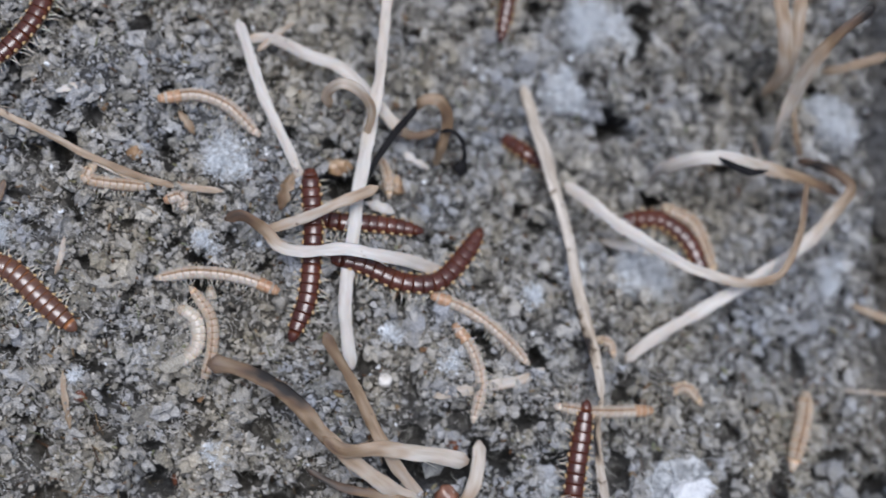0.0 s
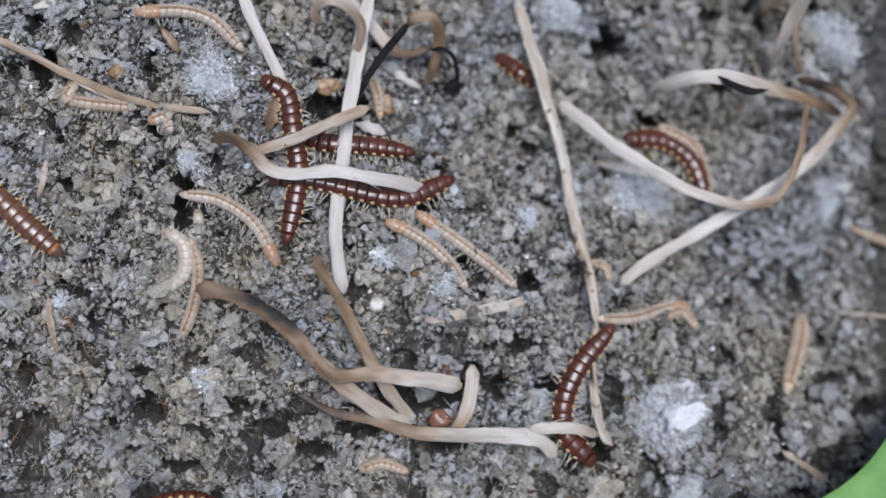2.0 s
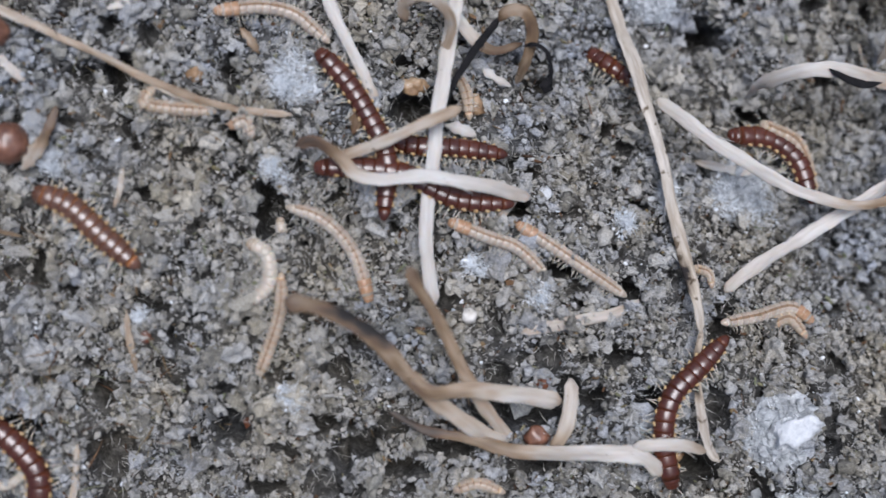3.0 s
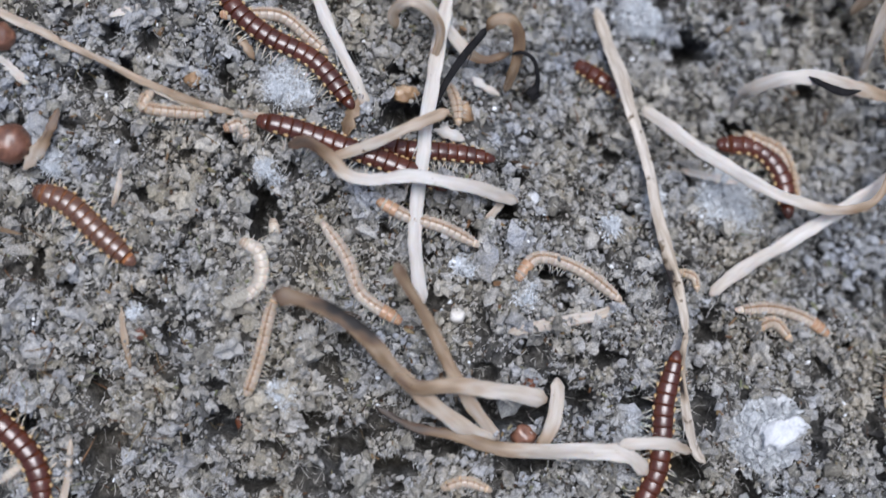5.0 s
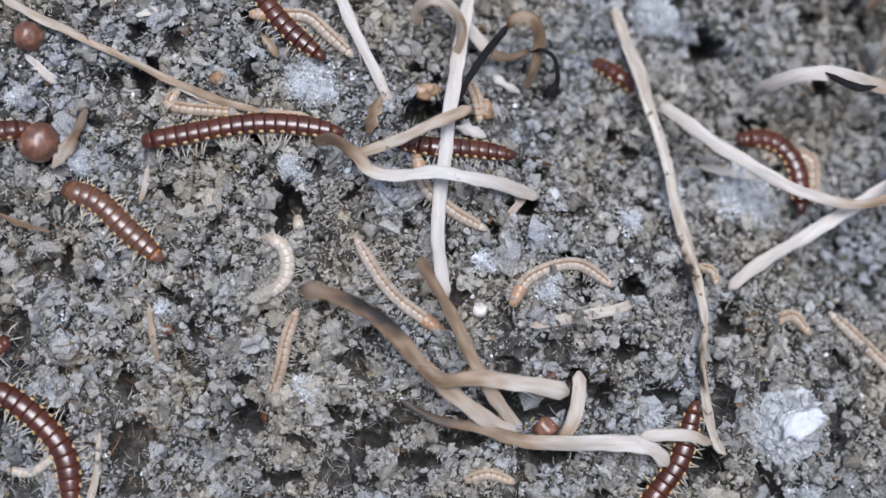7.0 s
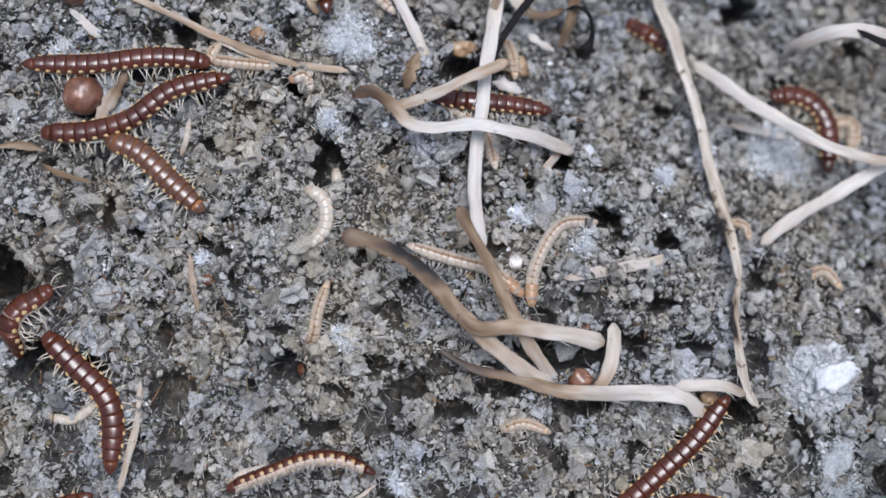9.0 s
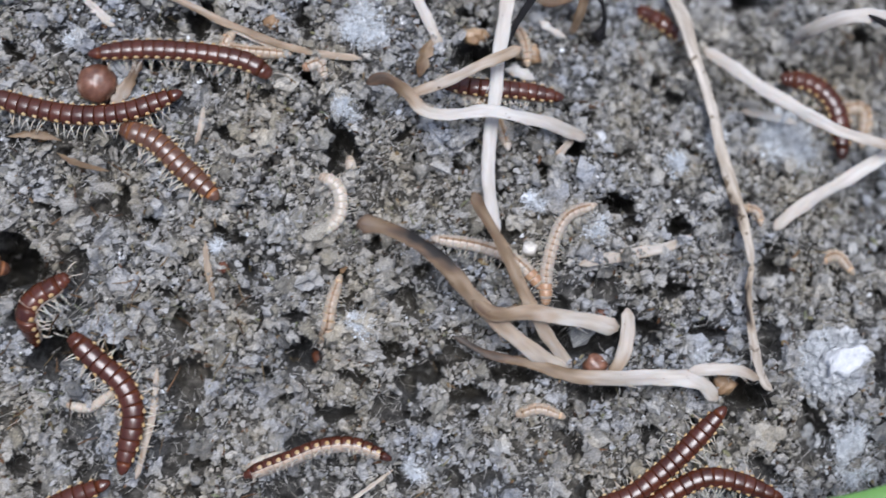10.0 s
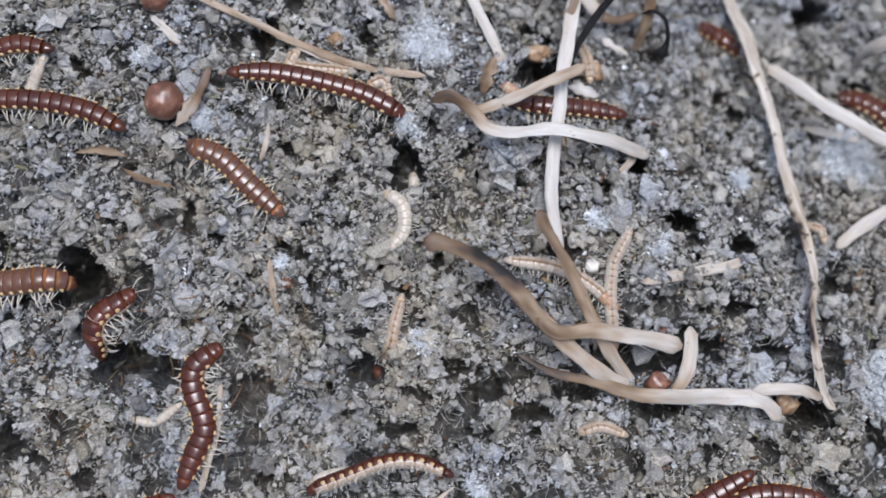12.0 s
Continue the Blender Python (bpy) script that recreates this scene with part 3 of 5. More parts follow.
def antenna_mesh():
    if "antenna" not in MESHES:
        line = [(0, 0, 0), (0.3, 0.16, 0.1), (0.6, 0.34, 0.08), (0.85, 0.42, -0.02), (1.0, 0.44, -0.1)]
        rings = [[(x, y + r * math.cos(a), z + r * math.sin(a)) for a in (0, 1.57, 3.14, 4.71)]
                 for (x, y, z), r in zip(line, (0.035, 0.04, 0.045, 0.05, 0.03))]
        MESHES["antenna"] = loft("antenna", rings, [LEG])
    return MESHES["antenna"]


HERD = []
LEAN = Vector((0, 0.36, 0.93))  # the bank falls away to the north, and the crawlers cling to its slope


def at(t, *points):
    """A pose of the newest crawler: its middle line from head to tail at t seconds."""
    crawler["poses"].append((t, points))


def body_line(c, t):
    """The places of the body's joints at t, head first, spaced evenly and keeping the body's length."""
    level = c["width"] * 0.5 + 0.4
    lines = [(s, spline([(p[0], p[1], (*p, level)[2] + bank(p[0], p[1])) for p in pts], 33)[0]) for s, pts in c["poses"]]
    times = [s for s, _ in lines]
    t = min(max(t, times[0]), times[-1])
    k = max(i for i in range(len(times)) if times[i] <= t)
    if k == len(times) - 1:
        line = lines[k][1]
    else:
        w = (t - times[k]) / (times[k + 1] - times[k])
        line = lines[k][1] * (1 - w) + lines[k + 1][1] * w
    n, pitch = c["count"], c["pitch"]
    s = np.r_[0, np.cumsum(np.linalg.norm(np.diff(line, axis=0), axis=1))]
    want = (s[-1] - c["length"]) / 2 + pitch * (np.arange(n) + 0.5)
    out = np.stack([np.interp(want, s, line[:, j]) for j in range(3)], 1)
    fore, aft = line[0] - line[2], line[-1] - line[-3]
    fore, aft = fore / np.linalg.norm(fore), aft / np.linalg.norm(aft)
    for i in range(n):
        if want[i] < 0:
            out[i] = line[0] - fore * want[i]
        elif want[i] > s[-1]:
            out[i] = line[-1] + aft * (want[i] - s[-1])
    return out


def body_poses(c, t):
    """The pose of every ring at t, from head to tail, and the middle of the body."""
    p = body_line(c, t)
    ahead = np.gradient(p, axis=0) * -1
    mats = []
    for i in range(len(p)):
        x = Vector(ahead[i]).normalized()
        y = LEAN.cross(x).normalized()
        z = x.cross(y)
        turn = Matrix((x, y, z)).transposed().to_4x4() @ Matrix.Rotation(radians(c["roll"]), 4, "X")
        mats.append(Matrix.Translation(Vector(p[i]) * MM) @ turn)
    middle = Vector(p.mean(axis=0)) * MM
    middle.z = 0
    return mats, middle


def build_millipede(c):
    w = c["width"]
    c["count"] = n = max(6, min(20, round(c["length"] / (w * (0.36 if c["style"] == "tawny" else 0.48)))))
    c["pitch"] = pitch = c["length"] / n
    root = tagged(new("millipede"), c["label"], "millipede", "millipedes on the soil")
    c["root"], c["rings"] = root, []
    mats, middle = body_poses(c, c["poses"][0][0])
    root.location = middle
    for i in range(n):
        last = i == n - 1
        u = i / (n - 1)
        girth = w * min(1.0, 0.86 + 0.1 * i, 0.68 + 0.13 * (n - 1 - i))
        if i == 0:
            ring = part("head", head_mesh(c["style"]), root)
        elif last:
            ring = part("tail_tip", tail_mesh(c["style"]), root)
        else:
            ring = part("segment", segment_mesh(c["style"], c["style"] == "peach" and u < 0.16), root)
        size = (pitch, girth, girth)
        ring.scale = size
        ring.matrix_basis = Matrix.Translation(-middle) @ mats[i] @ Matrix.Diagonal((*size, 1))
        c["rings"].append((ring, size))
        even = girth / pitch
        if i == 0:
            for sgn in (1, -1):
                feeler = part("antenna", antenna_mesh(), ring)
                feeler.matrix_basis = pose(0.6 * MM, 0.15 * sgn * MM, 0.05 * MM) @ Matrix.Diagonal((even * 0.7, 0.7 * sgn, 0.7, 1))
            continue
        if last:
            continue
        for sgn in (1, -1):
            if c["style"] in ("brown", "tawny"):
                keel = part("keel", keel_mesh(), ring, "yellow keel edge" if c["style"] == "brown" else "")
                keel.matrix_basis = pose(-0.26 * MM, 0.45 * sgn * MM, 0.13 * MM) @ Matrix.Diagonal((1, sgn, 1, 1))
            for half in (-1, 1):
                leg = part("leg", leg_mesh((0, 0, 1, 2, 3, 3, 2, 1)[(2 * i + (half > 0) + 3 * (sgn > 0)) % 8]), ring)
                leg.matrix_basis = pose(0.24 * half * MM, 0.26 * sgn * MM, -0.2 * MM) @ Matrix.Diagonal((even, sgn, 1, 1))


def crawl(c):
    """Keys of one crawling millipede: the whole along the soil, and every ring on it."""
    steps = [0.5 * k for k in range(25)]
    rows = [(t, *body_poses(c, t)) for t in steps]
    walk(c["root"], [(t, Matrix.Translation(mid)) for t, _, mid in rows])
    for i, (ring, size) in enumerate(c["rings"]):
        walk(ring, [(t, Matrix.Translation(-mid) @ mats[i]) for t, mats, mid in rows])
        ring.scale = size


def motions():
    for c in HERD:
        if len(c["poses"]) > 1:
            crawl(c)


build_ground()
build_crumbs()
build_fibres()
build_shreds()

# ---- the millipedes: middle lines from head to tail, in millimetres ----
crawler = dict(style='brown', length=21.5, width=2.44, roll=0, label='glossy dark chestnut millipede with yellow-edged rings, crawling over soil', poses=[])
HERD.append(crawler)
at(0, (4.2, -11.5), (8.4, -12.4), (12.9, -14.5), (17.2, -14.5), (20.6, -11.3), (22.9, -7.8))
at(1, (3.1, -13.4), (7.3, -13.1), (13.0, -14.6), (18.2, -13.7), (23.0, -8.3))
at(1.5, (2.1, -12.5), (6.9, -12.6), (12.6, -14.0), (17.6, -12.9), (22.7, -9.7))
at(2.5, (-4.0, -10.1), (0.4, -10.4), (5.8, -11.7), (11.1, -14.4), (17.6, -13.3))
at(3.2, (-5.9, -9.3), (-1.1, -9.3), (3.8, -9.9), (9.2, -12.7), (15.6, -14.2))
at(4.8, (-9.3, -4.3), (-4.6, -5.6), (0.3, -7.9), (5.8, -9.9), (11.4, -12.6))
at(5.5, (-13.4, -3.4), (-8.1, -4.7), (-3.3, -5.6), (1.6, -7.8), (7.4, -10.1))
at(6.5, (-21.5, -5.0), (-15.4, -4.3), (-9.3, -4.3), (-4.5, -5.1), (0.8, -6.4))
at(8.4, (-37.1, -10.8), (-31.9, -9.6), (-26.9, -6.5), (-22.0, -4.5), (-15.8, -4.2))
at(8.9, (-40.4, -10.3), (-35.3, -10.4), (-30.4, -8.9), (-26.0, -5.5), (-19.5, -4.3))
at(9.5, (-45.0, -10.9), (-39.5, -10.6), (-33.9, -10.0), (-29.0, -8.4), (-23.9, -5.9))
at(10.5, (-52.8, -3.4), (-47.7, -7.0), (-42.2, -9.6), (-36.5, -10.4), (-30.0, -8.9))
at(11.2, (-56.8, -6.2), (-50.6, -7.0), (-45.6, -8.4), (-40.7, -10.2), (-34.8, -11.2))
at(12, (-62.1, -5.5), (-56.4, -5.8), (-50.8, -6.0), (-45.2, -7.2), (-40.9, -9.4))
crawler = dict(style='brown', length=20, width=2.37, roll=0, label='glossy dark chestnut millipede with yellow keels, leaving a hollow under straw', poses=[])
HERD.append(crawler)
at(0, (2.6, -3.3), (2.9, -7.9), (2.7, -12.5), (2.2, -16.4), (1.2, -19.0))
at(1, (5.3, -3.3), (2.8, -6.6), (2.3, -11.7), (1.9, -15.6), (0.7, -19.7))
at(1.5, (1.0, -2.4), (3.5, -3.4), (2.5, -7.7), (1.9, -13.4), (0.8, -19.1))
at(2.5, (-2.9, 1.5), (-0.6, -1.4), (1.5, -5.4), (2.9, -9.9), (1.4, -16.8))
at(3.2, (-4.6, 3.0), (-1.7, -0.2), (0.6, -3.9), (2.5, -8.1), (2.4, -13.7))
at(4.8, (-14.0, 10.4), (-12.5, 7.5), (-8.2, 4.5), (-3.3, 1.8), (0.7, -3.7))
at(5.5, (-14.0, 14.4), (-13.4, 10.7), (-11.2, 7.1), (-5.7, 3.9), (-1.1, -1.2))
at(6.5, (-14.4, 18.2), (-14.0, 13.3), (-12.1, 8.6), (-8.7, 5.0), (-5.1, 2.8))
at(8.4, (-14.2, 19.8), (-12.9, 14.6), (-11.8, 10.4), (-10.6, 7.0), (-9.9, 4.2))
at(12, (-7.7, 24.2), (-8.4, 18.0), (-8.8, 13.5), (-9.2, 9.1), (-9.6, 6.3))
crawler = dict(style='brown', length=14, width=2.26, roll=0, label='brown millipede half hidden under crossing straws', poses=[])
HERD.append(crawler)
at(5.5, (2.7, -6.8, 0.2), (5.8, -7.5), (10.3, -7.8), (14.4, -8.4))
crawler = dict(style='brown', length=14, width=2.6, roll=0, label='chestnut millipede curled beside pale straw', poses=[])
HERD.append(crawler)
at(0, (42.0, -7.1), (45.7, -7.3), (48.9, -9.7), (50.7, -13.5))
at(2.5, (42.9, -6.9), (47.0, -7.4), (50.1, -9.7), (51.5, -13.4))
at(5.5, (43.0, -6.8), (47.2, -7.3), (49.9, -10.5), (50.3, -15.2))
at(9, (42.4, -6.3), (47.1, -6.6), (49.8, -9.8), (49.3, -16.1))
at(10.5, (41.9, -5.4), (46.8, -6.8), (49.6, -10.2), (50.0, -17.0))
at(12, (41.4, -5.9), (45.9, -7.0), (48.9, -10.1), (49.4, -17.1))
crawler = dict(style='cream', length=11, width=1.90, roll=0, label='tan young millipede lying against a larger brown one', poses=[])
HERD.append(crawler)
at(0, (46.8, -5.9, 2), (50.0, -7.9, 2), (52.1, -12.8, 1.2))
at(5.5, (47.1, -6.3, 2), (50.2, -8.1, 2), (51.6, -12.3, 1.2))
at(8.9, (46.5, -11.0, -1.5), (52.9, -9.6, 1.2), (52.5, -14.9, 1))
at(12, (47.1, -11.2, -1.5), (53.4, -9.7, 1.2), (53.0, -15.0, 1))
crawler = dict(style='brown', length=19, width=2.44, roll=0, label='glossy chestnut millipede with pale legs near a burrow', poses=[])
HERD.append(crawler)
at(0, (32.2, -45.7), (32.1, -41.0), (32.8, -36.2), (34.0, -30.5))
at(1, (38.5, -45.5), (32.6, -42.8), (31.7, -37.7), (33.5, -33.3), (36.2, -29.0))
at(1.5, (36.3, -45.0), (32.1, -41.8), (31.6, -37.3), (33.0, -33.5), (36.7, -29.8))
at(2.5, (33.5, -42.8), (31.9, -39.6), (31.9, -37.4), (33.0, -35.0), (35.0, -32.8), (38.8, -28.9))
at(2.8, (34.3, -41.8), (33.2, -39.4), (32.5, -36.9), (33.0, -34.2), (34.9, -31.6), (38.8, -28.2))
at(3, (32.1, -44.0), (31.4, -40.3), (31.7, -37.0), (32.9, -34.5), (34.9, -32.8), (38.5, -29.7))
at(3.2, (32.4, -43.5), (31.4, -39.8), (31.7, -37.1), (32.9, -34.5), (34.8, -32.6), (38.6, -29.3))
at(4.8, (29.3, -47.3), (31.6, -43.5), (32.7, -39.2), (33.4, -35.0), (35.0, -31.0))
at(5.5, (31.2, -47.4), (33.0, -42.6), (32.9, -37.8), (33.6, -33.0))
at(6.5, (27.5, -49.5), (30.5, -45.7), (32.8, -42.1), (33.5, -38.6))
at(8.4, (21.9, -52.8), (26.4, -48.6), (30.6, -45.1), (33.6, -41.3))
at(9.5, (19.9, -54.5), (24.0, -51.6), (29.0, -47.2), (32.9, -42.8))
at(10.5, (13.5, -55.2), (18.5, -55.0), (23.0, -52.3), (26.8, -49.2), (30.3, -46.2))
at(11.2, (14.2, -57.2), (20.0, -53.6), (24.4, -51.4), (29.2, -48.5))
at(12, (11.8, -58.7), (18.1, -54.5), (22.5, -51.9), (27.2, -49.3))
crawler = dict(style='brown', length=17.5, width=2.37, roll=0, label='chestnut millipede with yellow keels beside a green blade', poses=[])
HERD.append(crawler)
at(8.4, (20.6, -56.4), (24.9, -54.7), (28.7, -54.2), (32.9, -55.2))
at(9.5, (24.3, -54.7), (28.1, -52.1), (32.3, -51.8), (36.2, -53.6))
at(10.5, (21.0, -55.4), (24.6, -53.7), (29.0, -51.8), (33.1, -52.7), (37.2, -54.1))
at(12, (21.2, -56.5), (25.0, -52.8), (28.9, -51.4), (33.8, -51.8))
crawler = dict(style='tawny', length=13, width=2.7, roll=0, label='tawny brown millipede resting on crumbly soil', poses=[])
HERD.append(crawler)
at(12, (-33.3, -11.5), (-30.2, -12.9), (-27.1, -16.0), (-24.0, -18.9))
crawler = dict(style='brown', length=16, width=2.37, roll=0, label='reddish brown millipede at the edge of the clod', poses=[])
HERD.append(crawler)
at(0, (-27.1, 22.4), (-27.5, 18.2), (-29.3, 14.4), (-32.6, 10.9))
at(12, (-25.1, 46.2), (-27.7, 39.8), (-30.1, 34.7), (-33.0, 29.6))
crawler = dict(style='brown', length=17.5, width=2.65, roll=0, label='glossy chestnut millipede bending into a hollow', poses=[])
HERD.append(crawler)
at(3.2, (-41.7, -33.7), (-39.4, -35.3), (-36.6, -37.8), (-34.6, -41.1), (-35.1, -45.4))
at(4.8, (-43.3, -31.8), (-40.3, -33.9), (-36.8, -37.3), (-34.2, -40.9), (-33.4, -45.8))
at(5.5, (-42.5, -32.6), (-39.6, -34.1), (-36.7, -36.6), (-34.3, -39.3), (-33.5, -44.7))
at(6.5, (-43.0, -32.5), (-40.0, -33.5), (-36.9, -36.1), (-34.3, -40.1), (-33.5, -46.1))
at(8.4, (-41.8, -32.3), (-38.5, -35.8), (-35.0, -38.6), (-33.6, -42.0), (-34.2, -47.0))
at(8.9, (-40.6, -32.5), (-37.8, -35.9), (-34.5, -39.1), (-33.6, -42.5), (-33.9, -47.1))
at(9.5, (-40.7, -33.8), (-37.5, -35.4), (-34.8, -38.8), (-33.4, -42.6), (-34.4, -48.1))
at(10.5, (-38.1, -34.9), (-36.9, -38.0), (-33.9, -40.0), (-33.0, -43.3), (-34.6, -48.8))
at(11.2, (-36.7, -35.2), (-37.2, -37.4), (-36.1, -39.4), (-33.7, -40.6), (-32.9, -42.4), (-33.3, -45.2), (-34.4, -48.6))
at(11.5, (-33.4, -34.4), (-35.2, -36.1), (-34.6, -38.3), (-32.9, -40.3), (-32.3, -42.3), (-33.4, -44.5), (-34.7, -47.5))
at(11.8, (-30.3, -36.2), (-32.4, -36.4), (-33.1, -38.7), (-32.2, -41.4), (-31.7, -43.2), (-32.8, -45.3), (-34.2, -48.6))
at(12, (-31.3, -34.2), (-33.5, -35.9), (-33.7, -38.4), (-32.8, -40.9), (-32.5, -42.9), (-33.6, -45.3), (-34.9, -48.3))
crawler = dict(style='brown', length=11.5, width=2.7, roll=-20, label='chestnut millipede folded at the rim of a hole', poses=[])
HERD.append(crawler)
at(12, (-39.5, -26.9), (-41.4, -28.5), (-43.5, -29.7), (-44.5, -31.4), (-44.8, -33.6, -0.8), (-45.1, -35.5, -3))
crawler = dict(style='tawny', length=16, width=3.0, roll=0, label='tawny millipede pushing into a dark burrow', poses=[])
HERD.append(crawler)
at(12, (-63.1, -25.9), (-58.7, -26.3), (-53.8, -26.2), (-49.4, -25.9), (-46.6, -26.7, 0.2))
crawler = dict(style='brown', length=16.5, width=2.37, roll=82, label='brown millipede lying on its side with pale legs showing', poses=[])
HERD.append(crawler)
at(12, (-21.2, -49.9), (-16.8, -48.4), (-13.0, -47.1), (-9.3, -47.0), (-5.5, -48.5))
crawler = dict(style='brown', length=12, width=2.44, roll=0, label='brown millipede at the edge of a clod', poses=[])
HERD.append(crawler)
at(10.5, (-46.1, -55.3), (-43.0, -53.0), (-40.1, -51.6), (-37.2, -50.5))
crawler = dict(style='brown', length=13, width=2.26, roll=0, label='brown millipede on crumbly soil', poses=[])
HERD.append(crawler)
at(12, (-60.4, -2.1), (-56.6, -0.9), (-52.9, 0.3), (-49.8, -0.1))
crawler = dict(style='brown', length=9, width=2.14, roll=0, label='brown millipede half buried by a pale stem', poses=[])
HERD.append(crawler)
at(5.5, (26.6, 3.0, -0.6), (28.7, 1.3, 0.7), (31.5, -0.5, -0.4))
crawler = dict(style='brown', length=11, width=2.01, roll=0, label='brown millipede at the far side of the clod', poses=[])
HERD.append(crawler)
at(0, (28.1, 26.0), (27.1, 21.1), (26.1, 16.3))
crawler = dict(style='peach', length=13, width=1.65, roll=0, label='peach young millipede emerging between soil crumbs', poses=[])
HERD.append(crawler)
at(0, (-13.6, 7.0), (-10.3, 7.4), (-6.9, 6.1), (-4.2, 3.5))
at(1, (-13.4, 7.3), (-10.1, 7.2), (-6.7, 6.0), (-3.8, 3.2))
at(1.5, (-13.9, 7.5), (-10.2, 7.5), (-6.8, 6.3), (-4.5, 3.5))
at(2.5, (-14.1, 7.0), (-10.0, 7.4), (-6.9, 6.5), (-4.5, 4.6))
at(3.2, (-13.6, 7.5), (-10.1, 7.8), (-6.8, 7.1), (-4.3, 5.0))
at(5.5, (-11.2, 7.9), (-7.6, 7.8), (-4.8, 5.4))
at(8.4, (-10.0, 7.5), (-7.2, 7.3), (-4.9, 5.1))
at(12, (-7.9, 10.7), (-4.6, 10.5), (-2.1, 7.4))
crawler = dict(style='cream', length=9, width=1.54, roll=0, label='cream young millipede lying under a straw', poses=[])
HERD.append(crawler)
at(5.5, (-21.6, -0.9), (-22.4, -2.3), (-20.3, -2.9), (-15.4, -3.4))
crawler = dict(style='peach', length=3.5, width=1.54, roll=0, label='small curled peach millipede beside a crack', poses=[])
HERD.append(crawler)
at(5.5, (-13.3, -4.8), (-12.1, -4.5), (-11.6, -5.6))
crawler = dict(style='peach', length=14, width=1.59, roll=0, label='peach young millipede creeping over grey crumbs', poses=[])
HERD.append(crawler)
at(0, (-1.3, -15.3), (-5.0, -13.8), (-10.1, -13.1), (-14.5, -13.7))
at(1, (-1.4, -18.6), (-3.0, -14.6), (-6.6, -12.9), (-12.3, -12.9))
at(1.5, (-0.7, -19.4), (-3.3, -15.2), (-7.6, -12.7), (-12.1, -12.9))
at(2.5, (0.6, -22.4), (-1.5, -17.6), (-5.0, -14.6), (-8.6, -13.1))
at(3.2, (0.3, -24.7), (-1.1, -18.9), (-4.1, -15.1), (-8.1, -13.6))
at(4.8, (4.2, -25.7), (0.3, -22.9), (-1.0, -18.9), (-3.6, -15.3))
at(5.5, (5.0, -26.8), (1.3, -24.1), (-0.4, -20.8), (-2.4, -16.4))
at(6.5, (3.9, -26.8), (0.9, -24.2), (-0.7, -21.1), (-2.0, -16.9))
at(8.4, (10.6, -28.3), (7.2, -26.3), (2.3, -25.2), (-1.7, -23.2))
at(9.5, (11.3, -29.5), (9.0, -27.0), (5.3, -25.4), (0.7, -24.4))
at(12, (13.2, -30.5), (10.5, -27.9), (6.4, -25.8), (1.4, -24.9))
crawler = dict(style='white', length=8.6, width=1.7, roll=0, label='cream-white young millipede curled on the soil', poses=[])
HERD.append(crawler)
at(12, (-12.6, -16.9), (-10.3, -18.5), (-10.3, -21.7), (-12.9, -23.9))
crawler = dict(style='cream', length=11, width=1.49, roll=0, label='pale peach young millipede beside a curled white one', poses=[])
HERD.append(crawler)
at(0, (-9.5, -25.4), (-8.5, -21.9), (-8.7, -18.1), (-11.1, -14.5))
at(1, (-10.5, -26.9), (-8.8, -23.4), (-8.5, -19.6), (-10.4, -16.4))
at(1.5, (-10.5, -28.1), (-9.2, -24.6), (-8.9, -20.2), (-10.3, -16.2))
at(2.5, (-11.5, -30.8), (-9.8, -27.1), (-8.6, -22.7), (-9.2, -17.9))
at(3.2, (-12.3, -32.8), (-10.8, -29.4), (-9.2, -24.7), (-8.7, -19.9))
at(5.5, (-11.9, -34.1), (-10.7, -30.5), (-9.6, -26.3), (-8.6, -23.9))
at(9.5, (-13.0, -35.8, -2.6), (-11.9, -34.0), (-11.4, -31.3), (-10.5, -28.8))
at(12, (-12.7, -36.1, -2.6), (-11.9, -34.1), (-11.3, -31.5), (-10.7, -29.3))
crawler = dict(style='peach', length=14, width=1.54, roll=0, label='peach young millipede with fine pale legs', poses=[])
HERD.append(crawler)
at(0, (16.2, -16.0), (20.7, -17.9), (24.4, -20.7), (27.8, -24.4))
at(1.5, (15.5, -14.8), (19.7, -18.2), (23.6, -21.1), (26.9, -23.8))
at(2.5, (15.0, -15.6), (19.5, -18.3), (23.7, -21.5), (27.5, -24.8))
at(3.2, (16.2, -15.8), (20.7, -18.9), (24.7, -21.7), (28.8, -24.4))
at(4.8, (17.4, -21.9), (19.9, -19.4), (24.6, -21.0), (29.2, -24.5))
at(5.5, (17.8, -22.4), (20.2, -20.2), (24.6, -21.2), (28.9, -24.8))
at(6.5, (15.1, -23.7), (17.7, -21.0), (23.2, -20.7), (27.3, -24.0))
at(8.4, (12.5, -29.8), (13.5, -25.2), (17.2, -21.2), (21.6, -21.9))
at(9.5, (12.3, -32.0), (12.5, -27.6), (14.9, -22.4), (19.6, -21.1))
at(10.5, (12.5, -32.5), (13.0, -27.8), (14.8, -22.7), (17.9, -20.9))
at(12, (12.8, -32.7), (12.7, -28.9), (13.1, -25.7), (14.0, -23.9))
crawler = dict(style='peach', length=12, width=1.54, roll=0, label='orange-peach young millipede crossing the crumbs', poses=[])
HERD.append(crawler)
at(0, (19.3, -19.9), (21.2, -22.8), (22.0, -26.4), (21.1, -30.1))
at(1, (15.6, -16.4), (18.4, -19.6), (21.0, -22.9), (21.6, -27.0))
at(1.5, (13.9, -16.4), (16.8, -18.8), (19.9, -21.8), (21.3, -25.1))
at(2.5, (10.3, -16.3), (14.3, -17.2), (17.6, -19.5), (20.9, -23.0))
at(3.2, (8.0, -15.1), (12.1, -17.2), (15.7, -18.2), (19.0, -21.3))
